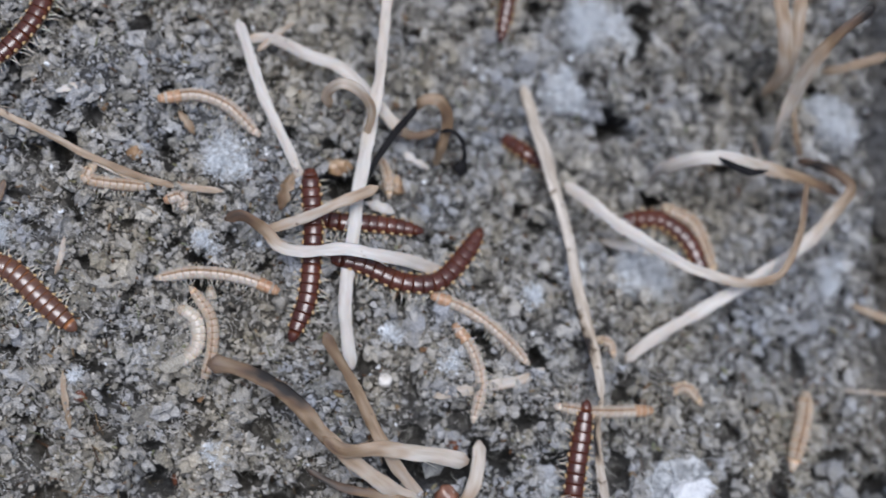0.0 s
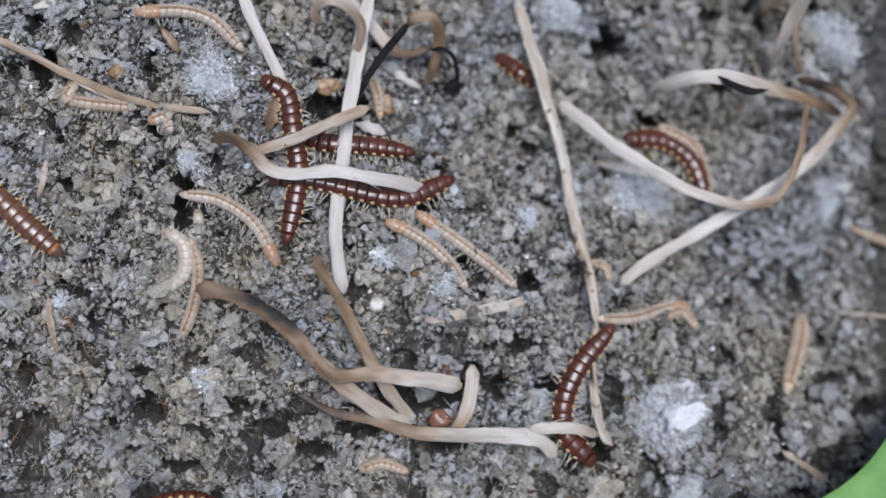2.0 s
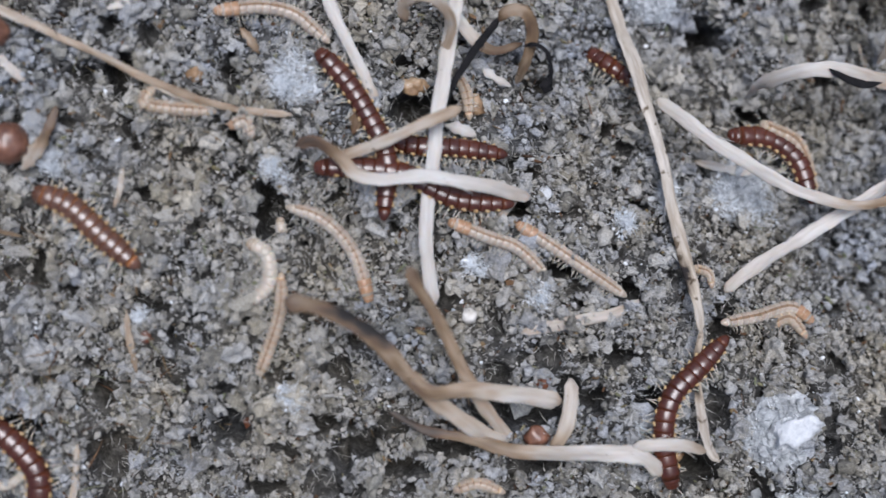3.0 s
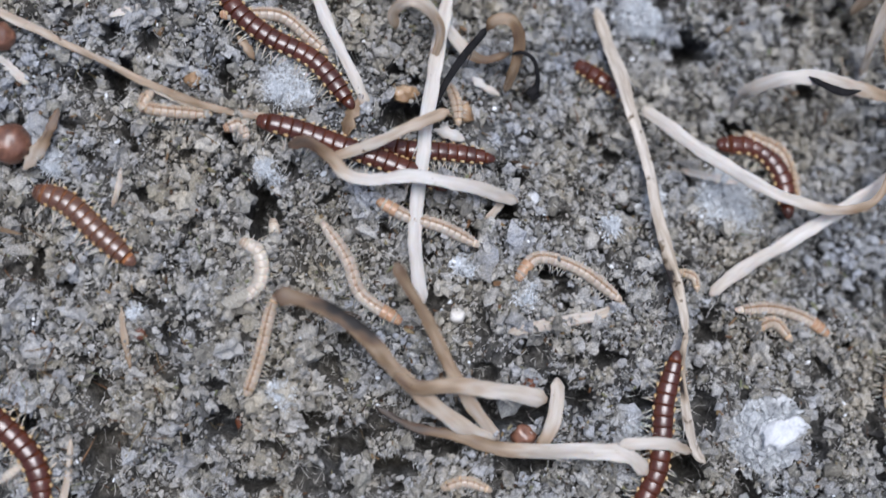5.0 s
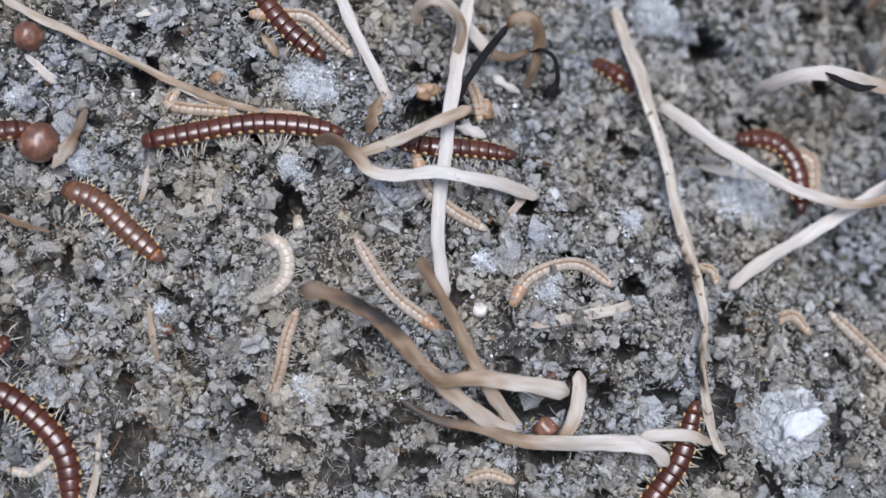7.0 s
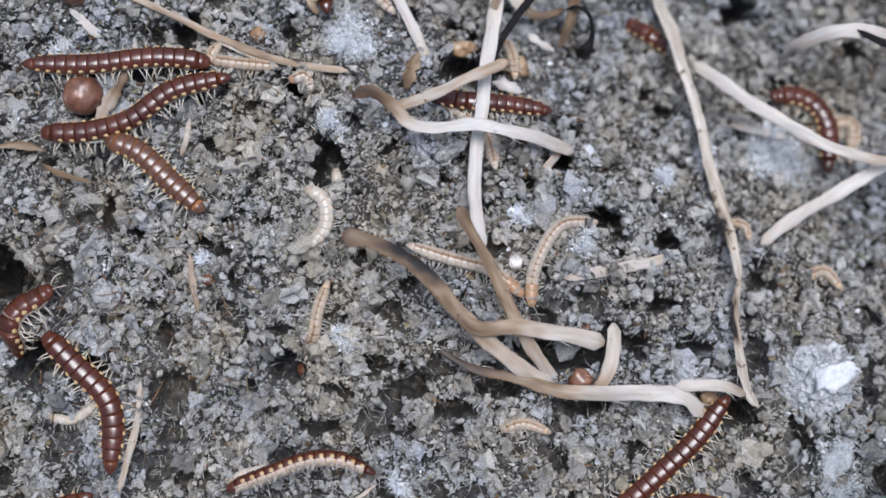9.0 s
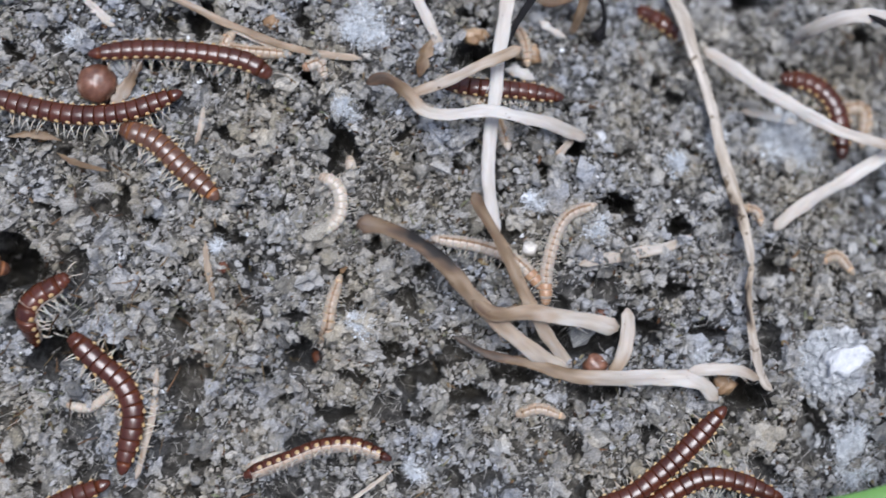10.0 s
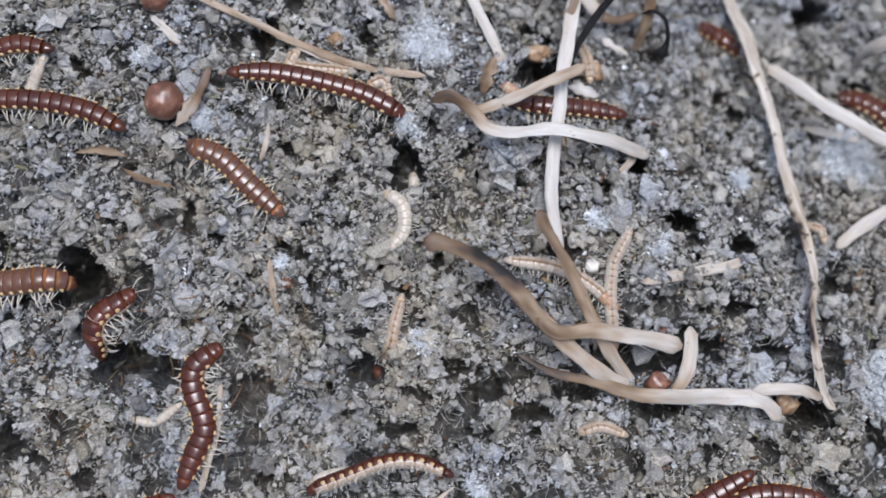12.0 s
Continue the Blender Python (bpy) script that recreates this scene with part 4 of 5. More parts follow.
at(4.8, (2.3, -13.3), (5.9, -15.0), (10.0, -16.2), (14.1, -18.6))
at(5.5, (1.8, -11.6), (5.1, -14.4), (8.7, -15.8), (13.1, -17.8))
at(6.5, (4.8, -9.2), (4.9, -12.9), (7.9, -15.5), (12.2, -17.1))
at(8.4, (3.4, -7.4, 0.3), (6.5, -10.0, 0.3), (8.4, -11.8, -1), (8.9, -15.3))
at(12, (2.4, -5.5, 0.3), (5.2, -7.5, 0), (7.6, -9.3, -1.5), (8.5, -11.3, -1.5))
crawler = dict(style='peach', length=12, width=1.54, roll=0, label='peach young millipede crossing a dark stem', poses=[])
HERD.append(crawler)
at(0, (41.4, -30.0), (37.9, -30.0), (34.5, -29.8), (31.7, -29.3))
at(1, (43.5, -26.2), (41.1, -28.2), (37.2, -28.7), (33.1, -28.4))
at(1.5, (46.1, -26.9), (42.0, -28.1), (38.2, -28.7), (33.7, -28.3))
at(2.5, (51.0, -27.1), (47.5, -26.4), (43.1, -27.5), (38.4, -27.7))
at(3.2, (49.7, -28.6), (47.4, -26.4), (43.1, -27.0), (39.1, -27.6))
at(4.8, (53.0, -28.4), (50.1, -26.5), (45.9, -25.8), (41.3, -26.2))
at(5.5, (55.9, -31.5), (53.4, -29.2), (50.2, -26.6), (45.7, -25.7))
at(6.5, (60.0, -35.0), (56.9, -32.0), (53.7, -29.3), (50.7, -26.7))
at(8.4, (62.4, -40.3), (59.6, -36.4), (57.5, -32.5), (54.9, -28.8))
at(12, (61.3, -51.0), (58.5, -46.6), (55.8, -41.5), (54.4, -37.7))
crawler = dict(style='cream', length=5.5, width=1.54, roll=0, label='small tan millipede arched on the crumbs', poses=[])
HERD.append(crawler)
at(5.5, (44.4, -28.3), (47.1, -27.6), (49.1, -29.9))
crawler = dict(style='cream', length=10, width=2.3, roll=0, label='peach young millipede on mossy soil', poses=[])
HERD.append(crawler)
at(0, (63.3, -27.9), (62.3, -31.9), (60.8, -35.2), (59.4, -38.4))
crawler = dict(style='cream', length=5.5, width=1.43, roll=0, label='small tan millipede lying in a crack', poses=[])
HERD.append(crawler)
at(9.5, (8.8, -44.2), (11.3, -43.6), (14.0, -44.6))
crawler = dict(style='white', length=6, width=1.10, roll=0, label='thin greyish young millipede among crumbs', poses=[])
HERD.append(crawler)
at(12, (-40.5, -41.6), (-38.1, -41.9), (-35.4, -40.1))
crawler = dict(style='white', length=5, width=1.32, roll=0, label='pale millipede deep in a crack', poses=[])
HERD.append(crawler)
at(12, (-9.1, -14.5, -1.6), (-8.9, -17.2, -1.2), (-9.6, -19.9, -0.8))
crawler = dict(style='cream', length=5, width=1.43, roll=0, label='cream millipede behind crossing straws', poses=[])
HERD.append(crawler)
at(5.5, (10.6, 0.5, 0.6), (11.5, -1.9, 0.9), (11.7, -4.8, 0.4))
crawler = dict(style='cream', length=3.5, width=1.21, roll=0, label='small ochre larva curled by a stem', poses=[])
HERD.append(crawler)
at(5.5, (36.3, -21.6), (37.9, -22.2), (38.2, -23.6))
crawler = dict(style='white', length=6, width=1.32, roll=0, label='pale millipede lying behind a brown one', poses=[])
HERD.append(crawler)
at(12, (-20.7, -48.9), (-18.8, -48.2), (-15.6, -47.8))
crawler = dict(style='white', length=5.5, width=1.43, roll=0, label='pale millipede stub on soil', poses=[])
HERD.append(crawler)
at(12, (-51.5, -4.6, 0.4), (-50.4, -2.1, 0.8))
crawler = dict(style='brown', length=20, width=2.39, roll=0, label='glossy chestnut millipede with pale antennae, passing a round seed', poses=[])
HERD.append(crawler)
at(0, (-47.6, -8.9), (-52.4, -9.4), (-57.3, -10.0), (-62.1, -10.5))
at(6.5, (-41.9, -5.9), (-46.7, -6.1), (-51.4, -6.3), (-60.9, -6.7))
at(8.4, (-25.7, -1.5), (-31.2, -3.0), (-36.7, -3.9), (-43.4, -3.7), (-45.8, -3.4))
at(8.9, (-22.8, -2.6), (-29.1, -2.3), (-35.9, -3.1), (-43.1, -2.7))
at(9.5, (-21.1, -4.7), (-24.0, -2.9), (-29.5, -2.3), (-35.0, -2.5), (-40.5, -3.2))
at(10.5, (-13.6, -7.0), (-17.0, -5.2), (-22.1, -3.9), (-27.6, -2.9), (-33.8, -2.8))
at(11.2, (-10.7, -8.3), (-14.4, -6.2), (-20.0, -4.4), (-23.8, -3.9), (-27.7, -4.2))
at(12, (-11.2, -7.6), (-14.5, -5.9), (-19.5, -4.4), (-23.9, -3.5), (-27.7, -3.3))
for crawler in HERD:
    build_millipede(crawler)

# ---- dry grass ----
stem('pale_stem', [(12.1, 22.2, 8.3, 1.21, 0.15), (11.0, 11.9, 8.5, 1.3, 0.1), (9.8, 4.7, 6.8, 1.58, 0.1), (8.4, -2.2, 4.3, 1.58, 0.05), (7.5, -9.0, 2.6, 1.49, 0), (6.5, -15.7, 1.6, 1.49, 0), (6.7, -20.7, 1.0, 1.49, 0), (7.3, -24.4, 0.4, 1.3, 0.1)], 'pale dry stem lying upright across the soil', 'dry stem', flat=0.48)
stem('dry_leaf', [(-6.7, -7.3, 4.4, 1.38, 0.8), (-4.6, -6.9, 5.1, 1.38, 0.8), (-2.2, -8.6, 4.7, 1.38, 0.55), (-0.8, -10.2, 4.4, 1.47, 0.3), (1.5, -10.9, 4.4, 1.38, 0.05), (7.2, -10.8, 5.4, 1.47, 0), (12.4, -11.8, 4.4, 1.56, 0.05), (18.0, -13.3, 1.0, 1.40, 0.3)], 'cream dry grass leaf with a brown curled tip', 'dry grass', flat=0.4)
stem('dry_leaf', [(-2.4, -8.5, 3.0, 1.12, 0.5), (1.6, -7.3, 4.0, 1.21, 0.3), (5.9, -5.5, 5.7, 1.21, 0.4), (10.4, -3.8, 7.4, 1.3, 0.5)], 'tan dry leaf blade crossing a pale stem', 'dry grass', flat=0.4)
stem('pale_stem', [(-6.0, 16.6, 3.5, 1.3, 0), (-4.4, 12.1, 3.5, 1.3, 0), (-2.9, 7.4, 3.1, 1.3, 0), (-0.9, 2.9, 2.2, 1.21, 0.05), (0.9, -0.9, 1.6, 1.21, 0.15), (1.7, -2.8, 0.7, 1.02, 0.3)], 'whitish dry stem with a mould speck', 'dry stem', flat=0.48)
stem('dry_leaf', [(-5.3, 14.2, 2.5, 1.12, 0.3), (-2.1, 14.5, 3.4, 1.3, 0.2), (2.3, 12.4, 4.3, 1.49, 0.05), (6.1, 11.0, 4.5, 1.49, 0.1), (9.3, 8.0, 4.1, 1.49, 0.05), (12.5, 4.2, 3.5, 1.4, 0.3), (14.8, 2.9, 3.3, 0.93, 0.7), (17.8, 3.7, 3.6, 0.84, 0.7)], 'forked cream leaf ribbon on the soil', 'dry grass', flat=0.4)
stem('dry_leaf', [(-3.7, 12.9, 2.5, 0.65, 0.4), (-1.5, 14.9, 3.5, 0.84, 0.3), (0.5, 16.7, 3.1, 0.56, 0.4)], 'short tan side shoot of dry grass', 'dry grass', flat=0.5)
stem('dry_leaf', [(5, 5.4, 7.6, 1.24, 0.50), (4.8, 6.8, 9.7, 1.22, 0.43), (6.4, 7.6, 12.2, 1.36, 0.29), (8.4, 6.9, 11.7, 1.22, 0.36), (9.7, 4.9, 8.8, 1.00, 0.43), (8.9, 2.2, 5.4, 0.78, 0.43), (8.3, -0.9, 0.8, 0.63, 0.43)], 'brown curled leaf loop', 'dry grass', flat=0.35)
stem('blackened_leaf', [(15.1, 6.1, 6.9, 0.9, 0.9), (12.7, 3.2, 6.5, 0.9, 1), (10.4, 0.0, 5.4, 0.83, 1), (8.5, -3.7, 3.4, 0.6, 1)], 'blackened shrivelled leaf strip', 'dry grass', flat=0.35)
stem('dry_leaf', [(15.0, 5.7, 6.8, 0.93, 0.8), (15.8, 6.6, 8.2, 1.3, 0.5), (17.6, 6.5, 9.0, 1.4, 0.6), (18.6, 4.6, 7.6, 1.3, 0.7), (18.1, 1.6, 4.9, 1.12, 0.6), (17.3, -0.6, 0.8, 0.93, 0.5)], 'brown looped leaf strip', 'dry grass', flat=0.3)
stem('blackened_leaf', [(17.6, 3.1, 6.1, 0.35, 1), (18.8, 3.1, 7.4, 0.45, 1), (20.1, 2.2, 7.4, 0.5, 1), (20.6, 0.5, 6.1, 0.5, 1), (20.5, -0.5, 4.9, 0.7, 1), (20.1, -1.2, 4.3, 1.5, 1), (21.0, -1.3, 3.8, 0.9, 1)], 'thin black shrivelled tendril with a knotted end', 'dry grass', flat=0.7)
stem('rough_stem', [(28.8, 10.0, 0.8, 1.31, 0.18), (29.7, 6.5, 1.0, 1.39, 0.15), (30.8, 0.8, 3.9, 1.56, 0.12), (32.1, -4.3, 3.6, 1.48, 0.09), (33.4, -9.9, 2.9, 1.39, 0.06), (34.0, -14.5, 2.4, 1.39, 0.12), (34.9, -20.0, 2.1, 1.48, 0.21), (35.9, -25.1, 2.1, 1.23, 0.09), (36.2, -28.5, 1.8, 0.74, 0.24)], 'rough pale stem with dark cracks', 'dry stem', flat=0.48, scorch=[(0.74, 0.92, 1)])
stem('rough_stem', [(36.3, -28.1, 1.8, 0.74, 0.3), (35.4, -32.4, 1.6, 0.74, 0.36), (35.8, -37.3, 1.2, 1.07, 0.06), (36.7, -41.1, 0.6, 1.15, 0.09), (37.9, -42.6, 0.1, 0.98, 0.18)], 'rough pale stem base with a black streak', 'dry stem', flat=0.48, scorch=[(0.12, 0.5, 1)])
stem('dry_leaf', [(33.1, -2.6, 4.1, 1.4, 0.2), (37.1, -6.3, 5.8, 1.49, 0.05), (42.2, -10.1, 7.0, 1.49, 0.02), (48.0, -13.4, 7.8, 1.3, 0.1), (53.6, -15.0, 8.7, 1.12, 0.35), (57.9, -14.1, 9.9, 0.93, 0.5), (60.4, -9.8, 10.3, 0.84, 0.6), (62.2, -3.0, 9.1, 0.74, 0.7)], 'cream leaf ribbon curving up to a brown end', 'dry grass', flat=0.4)
stem('pale_stem', [(39.7, -24.3, 0.6, 1.3, 0.3), (42.7, -22.0, 2.5, 1.49, 0.1), (49.8, -18.0, 5.0, 1.58, 0), (56.9, -14.2, 6.5, 1.58, 0), (61.6, -11.0, 7.5, 1.67, 0.1), (65.1, -7.3, 8.4, 1.67, 0.35), (67.7, -3.8, 9.1, 1.4, 0.6), (65.7, -1.5, 7.7, 1.21, 0.8), (62.6, 0.1, 4.9, 1.12, 0.9)], 'thick white dry stem with a browned bend', 'dry stem', flat=0.48)
stem('dry_leaf', [(44.7, -2.5, 1, 1.21, 0.20), (44.7, -1.3, 6.7, 1.49, 0.15), (47.4, -0.4, 10.3, 1.67, 0.10), (51.2, -0.3, 11.2, 1.67, 0.10), (56.3, -1.2, 9.8, 1.67, 0.30), (61.7, -2.3, 7.7, 1.40, 0.60), (68, -4.2, 4.9, 1.12, 0.80)], 'arched cream leaf with a brown base', 'dry grass', flat=0.35)
stem('blackened_leaf', [(50.6, -0.2, 11.6, 0.44, 1.00), (51.6, -0.9, 11.9, 0.66, 1.00), (53.2, -1.6, 11.6, 0.80, 1.00), (54.8, -2, 11.2, 0.88, 1.00), (56.8, -1.8, 10.7, 0.36, 1.00)], 'black shrivelled scrap clinging to a leaf', 'dry grass', flat=0.4)
stem('dry_leaf', [(60.9, 1.2, 0.8, 1.4, 0.4), (59.8, 4.1, 7.0, 1.77, 0.3), (60.4, 7.5, 10.5, 1.86, 0.3), (61.5, 10.8, 14.0, 1.77, 0.4), (63.6, 13.5, 16.1, 1.3, 0.7), (67.7, 16.6, 16.8, 1.49, 1)], 'tan dry leaf of a grass tuft', 'dry grass', flat=0.35)
stem('dry_leaf', [(58.5, 8.2, 4.2, 1.12, 0.5), (59.6, 10.5, 8.4, 1.67, 0.4), (58.9, 14.4, 11.9, 1.86, 0.4), (57.3, 20.3, 14.0, 1.86, 0.5)], 'tan upright leaf of a grass tuft', 'dry grass', flat=0.35)
stem('dry_leaf', [(60.7, 9.6, 5.6, 1.12, 0.4), (61.0, 13.0, 9.1, 1.49, 0.35), (61.1, 18.5, 11.2, 1.49, 0.45), (61.5, 22.2, 11.9, 1.3, 0.5)], 'tan narrow leaf of a grass tuft', 'dry grass', flat=0.35)
stem('dry_leaf', [(65.7, 11.1, 5.6, 0.93, 0.5), (68.4, 11.3, 7.7, 1.21, 0.45), (72.7, 12.5, 9.1, 1.21, 0.55)], 'tan short leaf of a grass tuft', 'dry grass', flat=0.4)
stem('dry_leaf', [(64.4, 10.6, 1.0, 0.65, 0.5), (62.5, 6.5, 4.2, 0.65, 0.5), (64.7, 0.0, 0.9, 0.65, 0.7)], 'thin brown leaf scrap of a grass tuft', 'dry grass', flat=0.22)
stem('straw', [(-40.3, 9.7, 1.2, 0.94, 0.37), (-36.7, 7.6, 1.4, 1.00, 0.32), (-33.4, 6, 1.2, 0.94, 0.37), (-30.9, 4.7, 0.7, 0.75, 0.42), (-27.2, 2.9, 0.8, 0.75, 0.42), (-23.2, 0.7, 1.4, 0.87, 0.47), (-19, -1.2, 1.6, 0.87, 0.50), (-14.8, -2.8, 1.4, 0.75, 0.50), (-11.2, -3.4, 1, 0.81, 0.42), (-7.4, -3.9, 0.7, 0.75, 0.37)], 'long tan straw partly covered by crumbs', 'straw', flat=0.4)
stem('straw', [(-23.2, 0.5, 1.2, 0.3, 0.3), (-19.6, -1.6, 1.4, 0.4, 0.3), (-16.1, -2.9, 1.1, 0.3, 0.4)], 'thin split fibre of a straw', 'straw', flat=0.6)
stem('dry_stalk', [(-7.9, -22.7, 8.9, 2.22, 0.80), (-5.4, -23.2, 8.7, 1.64, 0.68), (-2.2, -24.6, 7.8, 1.55, 0.72), (1.2, -27.3, 6.7, 1.75, 0.60), (4.1, -30.9, 5.8, 1.86, 0.52), (7.3, -34.2, 4.5, 1.87, 0.42), (10.5, -37, 2.8, 1.89, 0.25), (14.6, -39.9, 0.6, 1.70, 0.30)], 'brown-tipped dry stalk whitening to its base', 'dry stem', flat=0.48, scorch=[(0.12, 0.42, -1)])
stem('dry_stalk', [(4.4, -19.8, 7.6, 1.46, 0.78), (5.5, -22.2, 6.9, 1.17, 0.66), (7.4, -25.7, 6.1, 1.27, 0.60), (9.7, -30.6, 5, 1.47, 0.50), (11.8, -34.8, 3.2, 1.49, 0.34), (15, -39.3, 0.6, 1.40, 0.28)], 'slender brown-tipped dry stalk', 'dry stem', flat=0.48)
stem('dry_stalk', [(4.1, -31.2, 5.8, 1.57, 0.68), (6.4, -32.8, 5.8, 1.66, 0.63), (10.5, -32.8, 5.4, 1.76, 0.43), (15.3, -33.6, 4.1, 1.87, 0.18), (20.3, -35.0, 2.3, 1.89, 0.33)], 'pale side stalk with a translucent end', 'dry stem', flat=0.48)
stem('dry_stalk', [(21.7, -32.8, 0.6, 1.6, 0.23), (21.4, -35.6, 1.4, 1.6, 0.23), (20.7, -38.2, 1.8, 1.6, 0.33), (19.2, -40.5, 1.6, 1.4, 0.73)], 'short pale stalk bent over a hollow', 'dry stem', flat=0.48)
stem('dry_stalk', [(1.9, -35.2, 2.6, 0.70, 0.93), (5.8, -37.3, 2.4, 0.90, 0.83), (10.6, -38.6, 2.2, 1.20, 0.63), (15.3, -40.0, 2.0, 1.50, 0.53), (20.1, -40.4, 2.4, 1.80, 0.23), (25.5, -40.4, 3.3, 1.90, 0.13), (28.8, -41.0, 3.3, 1.80, 0.18), (31.1, -43.1, 2.2, 1.50, 0.33)], 'long cream stalk with a thin brown end', 'dry stem', flat=0.48)
stem('dry_stalk', [(27.6, -39.8, 3.4, 1.2, 0.23), (30.3, -39.6, 3.8, 1.4, 0.18), (33.4, -40.0, 3.4, 1.3, 0.23), (36.0, -41.1, 1.6, 1.1, 0.43)], 'short cream stalk joining the stem base', 'dry stem', flat=0.48)
stem('straw', [(16.5, -27.8, 0.4, 0.99, 0.25), (19.6, -27.1, 0.8, 1.43, 0.25), (23.4, -26.5, 0.7, 1.32, 0.25), (26.5, -26.1, 0.7, 1.21, 0.25), (29.7, -24.9, 0.3, 0.88, 0.25)], 'greyish flat straw half sunk in crumbs', 'straw', flat=0.4)
stem('straw', [(37.9, -9.7, 0.6, 0.9, 0.4), (40.6, -10.4, 0.9, 1.1, 0.05), (44.8, -11.3, 0.9, 0.9, 0.2)], 'short white straw on a mouldy clod', 'straw', flat=0.4)
stem('straw', [(-38.0, 3.3, 0.8, 1, 0.1), (-36.3, 1.8, 0.9, 1.1, 0.1), (-34.7, 0.2, 0.6, 1, 0.15)], 'short pale straw scrap', 'straw', flat=0.22)
stem('straw', [(-26.0, 7.6, 0.7, 1, 0.1), (-24.4, 8.2, 0.8, 1, 0.05), (-22.8, 8.7, 0.6, 0.9, 0.1)], 'short bluish-white straw scrap', 'straw', flat=0.22)
stem('straw', [(-25.2, -23.9, 0.5, 0.5, 0.5), (-24.9, -27.2, 0.7, 0.8, 0.5), (-24.4, -30.6, 0.3, 0.4, 0.6)], 'thin grey twig scrap', 'straw', flat=0.22)
stem('straw', [(-25.0, -9.0, 0.5, 0.6, 0.3), (-25.4, -11.5, 0.7, 0.7, 0.3), (-26.1, -13.2, 0.3, 0.5, 0.4)], 'tiny pale straw stub', 'straw', flat=0.6)
stem('straw', [(-30.7, -37.9, 0.7, 0.5, 0.35), (-31.1, -41.7, 0.9, 0.74, 0.35), (-32.1, -45.6, 0.9, 0.81, 0.35), (-33.4, -50.0, 0.5, 0.68, 0.4)], 'slender tan straw lying on crumbs', 'straw', flat=0.5)
stem('straw', [(-12.1, -54.9, 0.6, 0.5, 0.25), (-8.5, -52.2, 0.9, 0.5, 0.25), (-5.1, -49.9, 0.6, 0.4, 0.3)], 'thin pale straw thread', 'straw', flat=0.7)
stem('straw', [(-46.6, -11.8, 0.6, 0.39, 0.65), (-43.6, -11.7, 0.9, 0.98, 0.6), (-40.8, -12.3, 0.6, 0.52, 0.65)], 'torn tan bark sliver lying flat', 'bark', flat=0.22)
stem('straw', [(-41.3, -13.7, 0.5, 0.33, 0.65), (-39.2, -14.9, 0.7, 0.72, 0.6), (-35.6, -15.9, 0.5, 0.39, 0.65)], 'torn tan bark sliver lying flat', 'bark', flat=0.22)
stem('straw', [(-31.4, -2.5, 1.0, 0.9, 0.75), (-32.6, -5.4, 1.2, 1, 0.7), (-33.7, -7.2, 1.0, 1.6, 0.35), (-35.4, -9.0, 0.5, 0.7, 0.4)], 'brown stalk scrap with a papery end', 'bark', flat=0.22)
stem('straw', [(13.4, 1.0, 0.8, 0.8, 0), (14.9, -0.1, 0.9, 1, 0), (16.6, -0.8, 0.5, 0.8, 0.1)], 'small white straw chip', 'straw', flat=0.5)
stem('straw', [(14.1, -15.9, 0.3, 0.7, 0.35), (15.5, -14.3, 0.7, 1, 0.3), (16.6, -13.0, 0.5, 0.8, 0.35)], 'short tan straw stub by a crack', 'straw', flat=0.5)
stem('straw', [(58.3, 5.0, 0.5, 0.3, 0.4), (58.7, 2.5, 0.8, 0.4, 0.3), (59.8, -0.9, 0.4, 0.3, 0.4)], 'thin dry grass thread', 'straw', flat=0.8)
stem('straw', [(68.6, -28.9, 0.4, 0.4, 0.3), (72.4, -29.2, 0.7, 0.5, 0.3), (77.2, -29.8, 0.4, 0.4, 0.35)], 'thin ochre straw thread', 'straw', flat=0.7)
stem('straw', [(70.8, -18.1, 0.4, 0.7, 0.5), (73.5, -19.3, 0.8, 1, 0.45), (78.3, -21.3, 0.4, 0.9, 0.5)], 'brown straw scrap on soil', 'straw', flat=0.22)
stem('straw', [(58.7, -44.4, 0.4, 0.6, 0.4), (60.9, -45.9, 0.7, 0.9, 0.35), (64.8, -48.3, 0.4, 0.7, 0.4)], 'tan straw scrap on soil', 'straw', flat=0.22)
stem('straw', [(-51.4, -2.7, 0.6, 0.8, 0.15), (-50.5, -2.1, 1.0, 1.1, 0.1), (-49.6, -0.5, 0.7, 0.8, 0.2)], 'short whitish straw stub', 'straw', flat=0.6)
stem('straw', [(-12.5, 5.6, 0.4, 0.6, 0.6), (-11.6, 4.3, 0.8, 1, 0.5), (-10.7, 2.8, 0.3, 0.6, 0.6)], 'brown husk splinter on crumbs', 'bark', flat=0.5)
stem('straw', [(0.7, -1.5, 1.0, 1.1, 0.4), (-0.1, -3.5, 1.4, 1.5, 0.6), (-0.9, -6.0, 0.6, 1.3, 0.7)], 'short brown stalk stub in a hollow', 'straw', flat=0.6)
stem('straw', [(8.9, -5.2, 1.7, 0.8, 0.05), (10.7, -5.7, 2.3, 1.2, 0.05), (12.3, -6.5, 1.8, 0.7, 0.1)], 'small white petal-like husk', 'husk', flat=0.35)


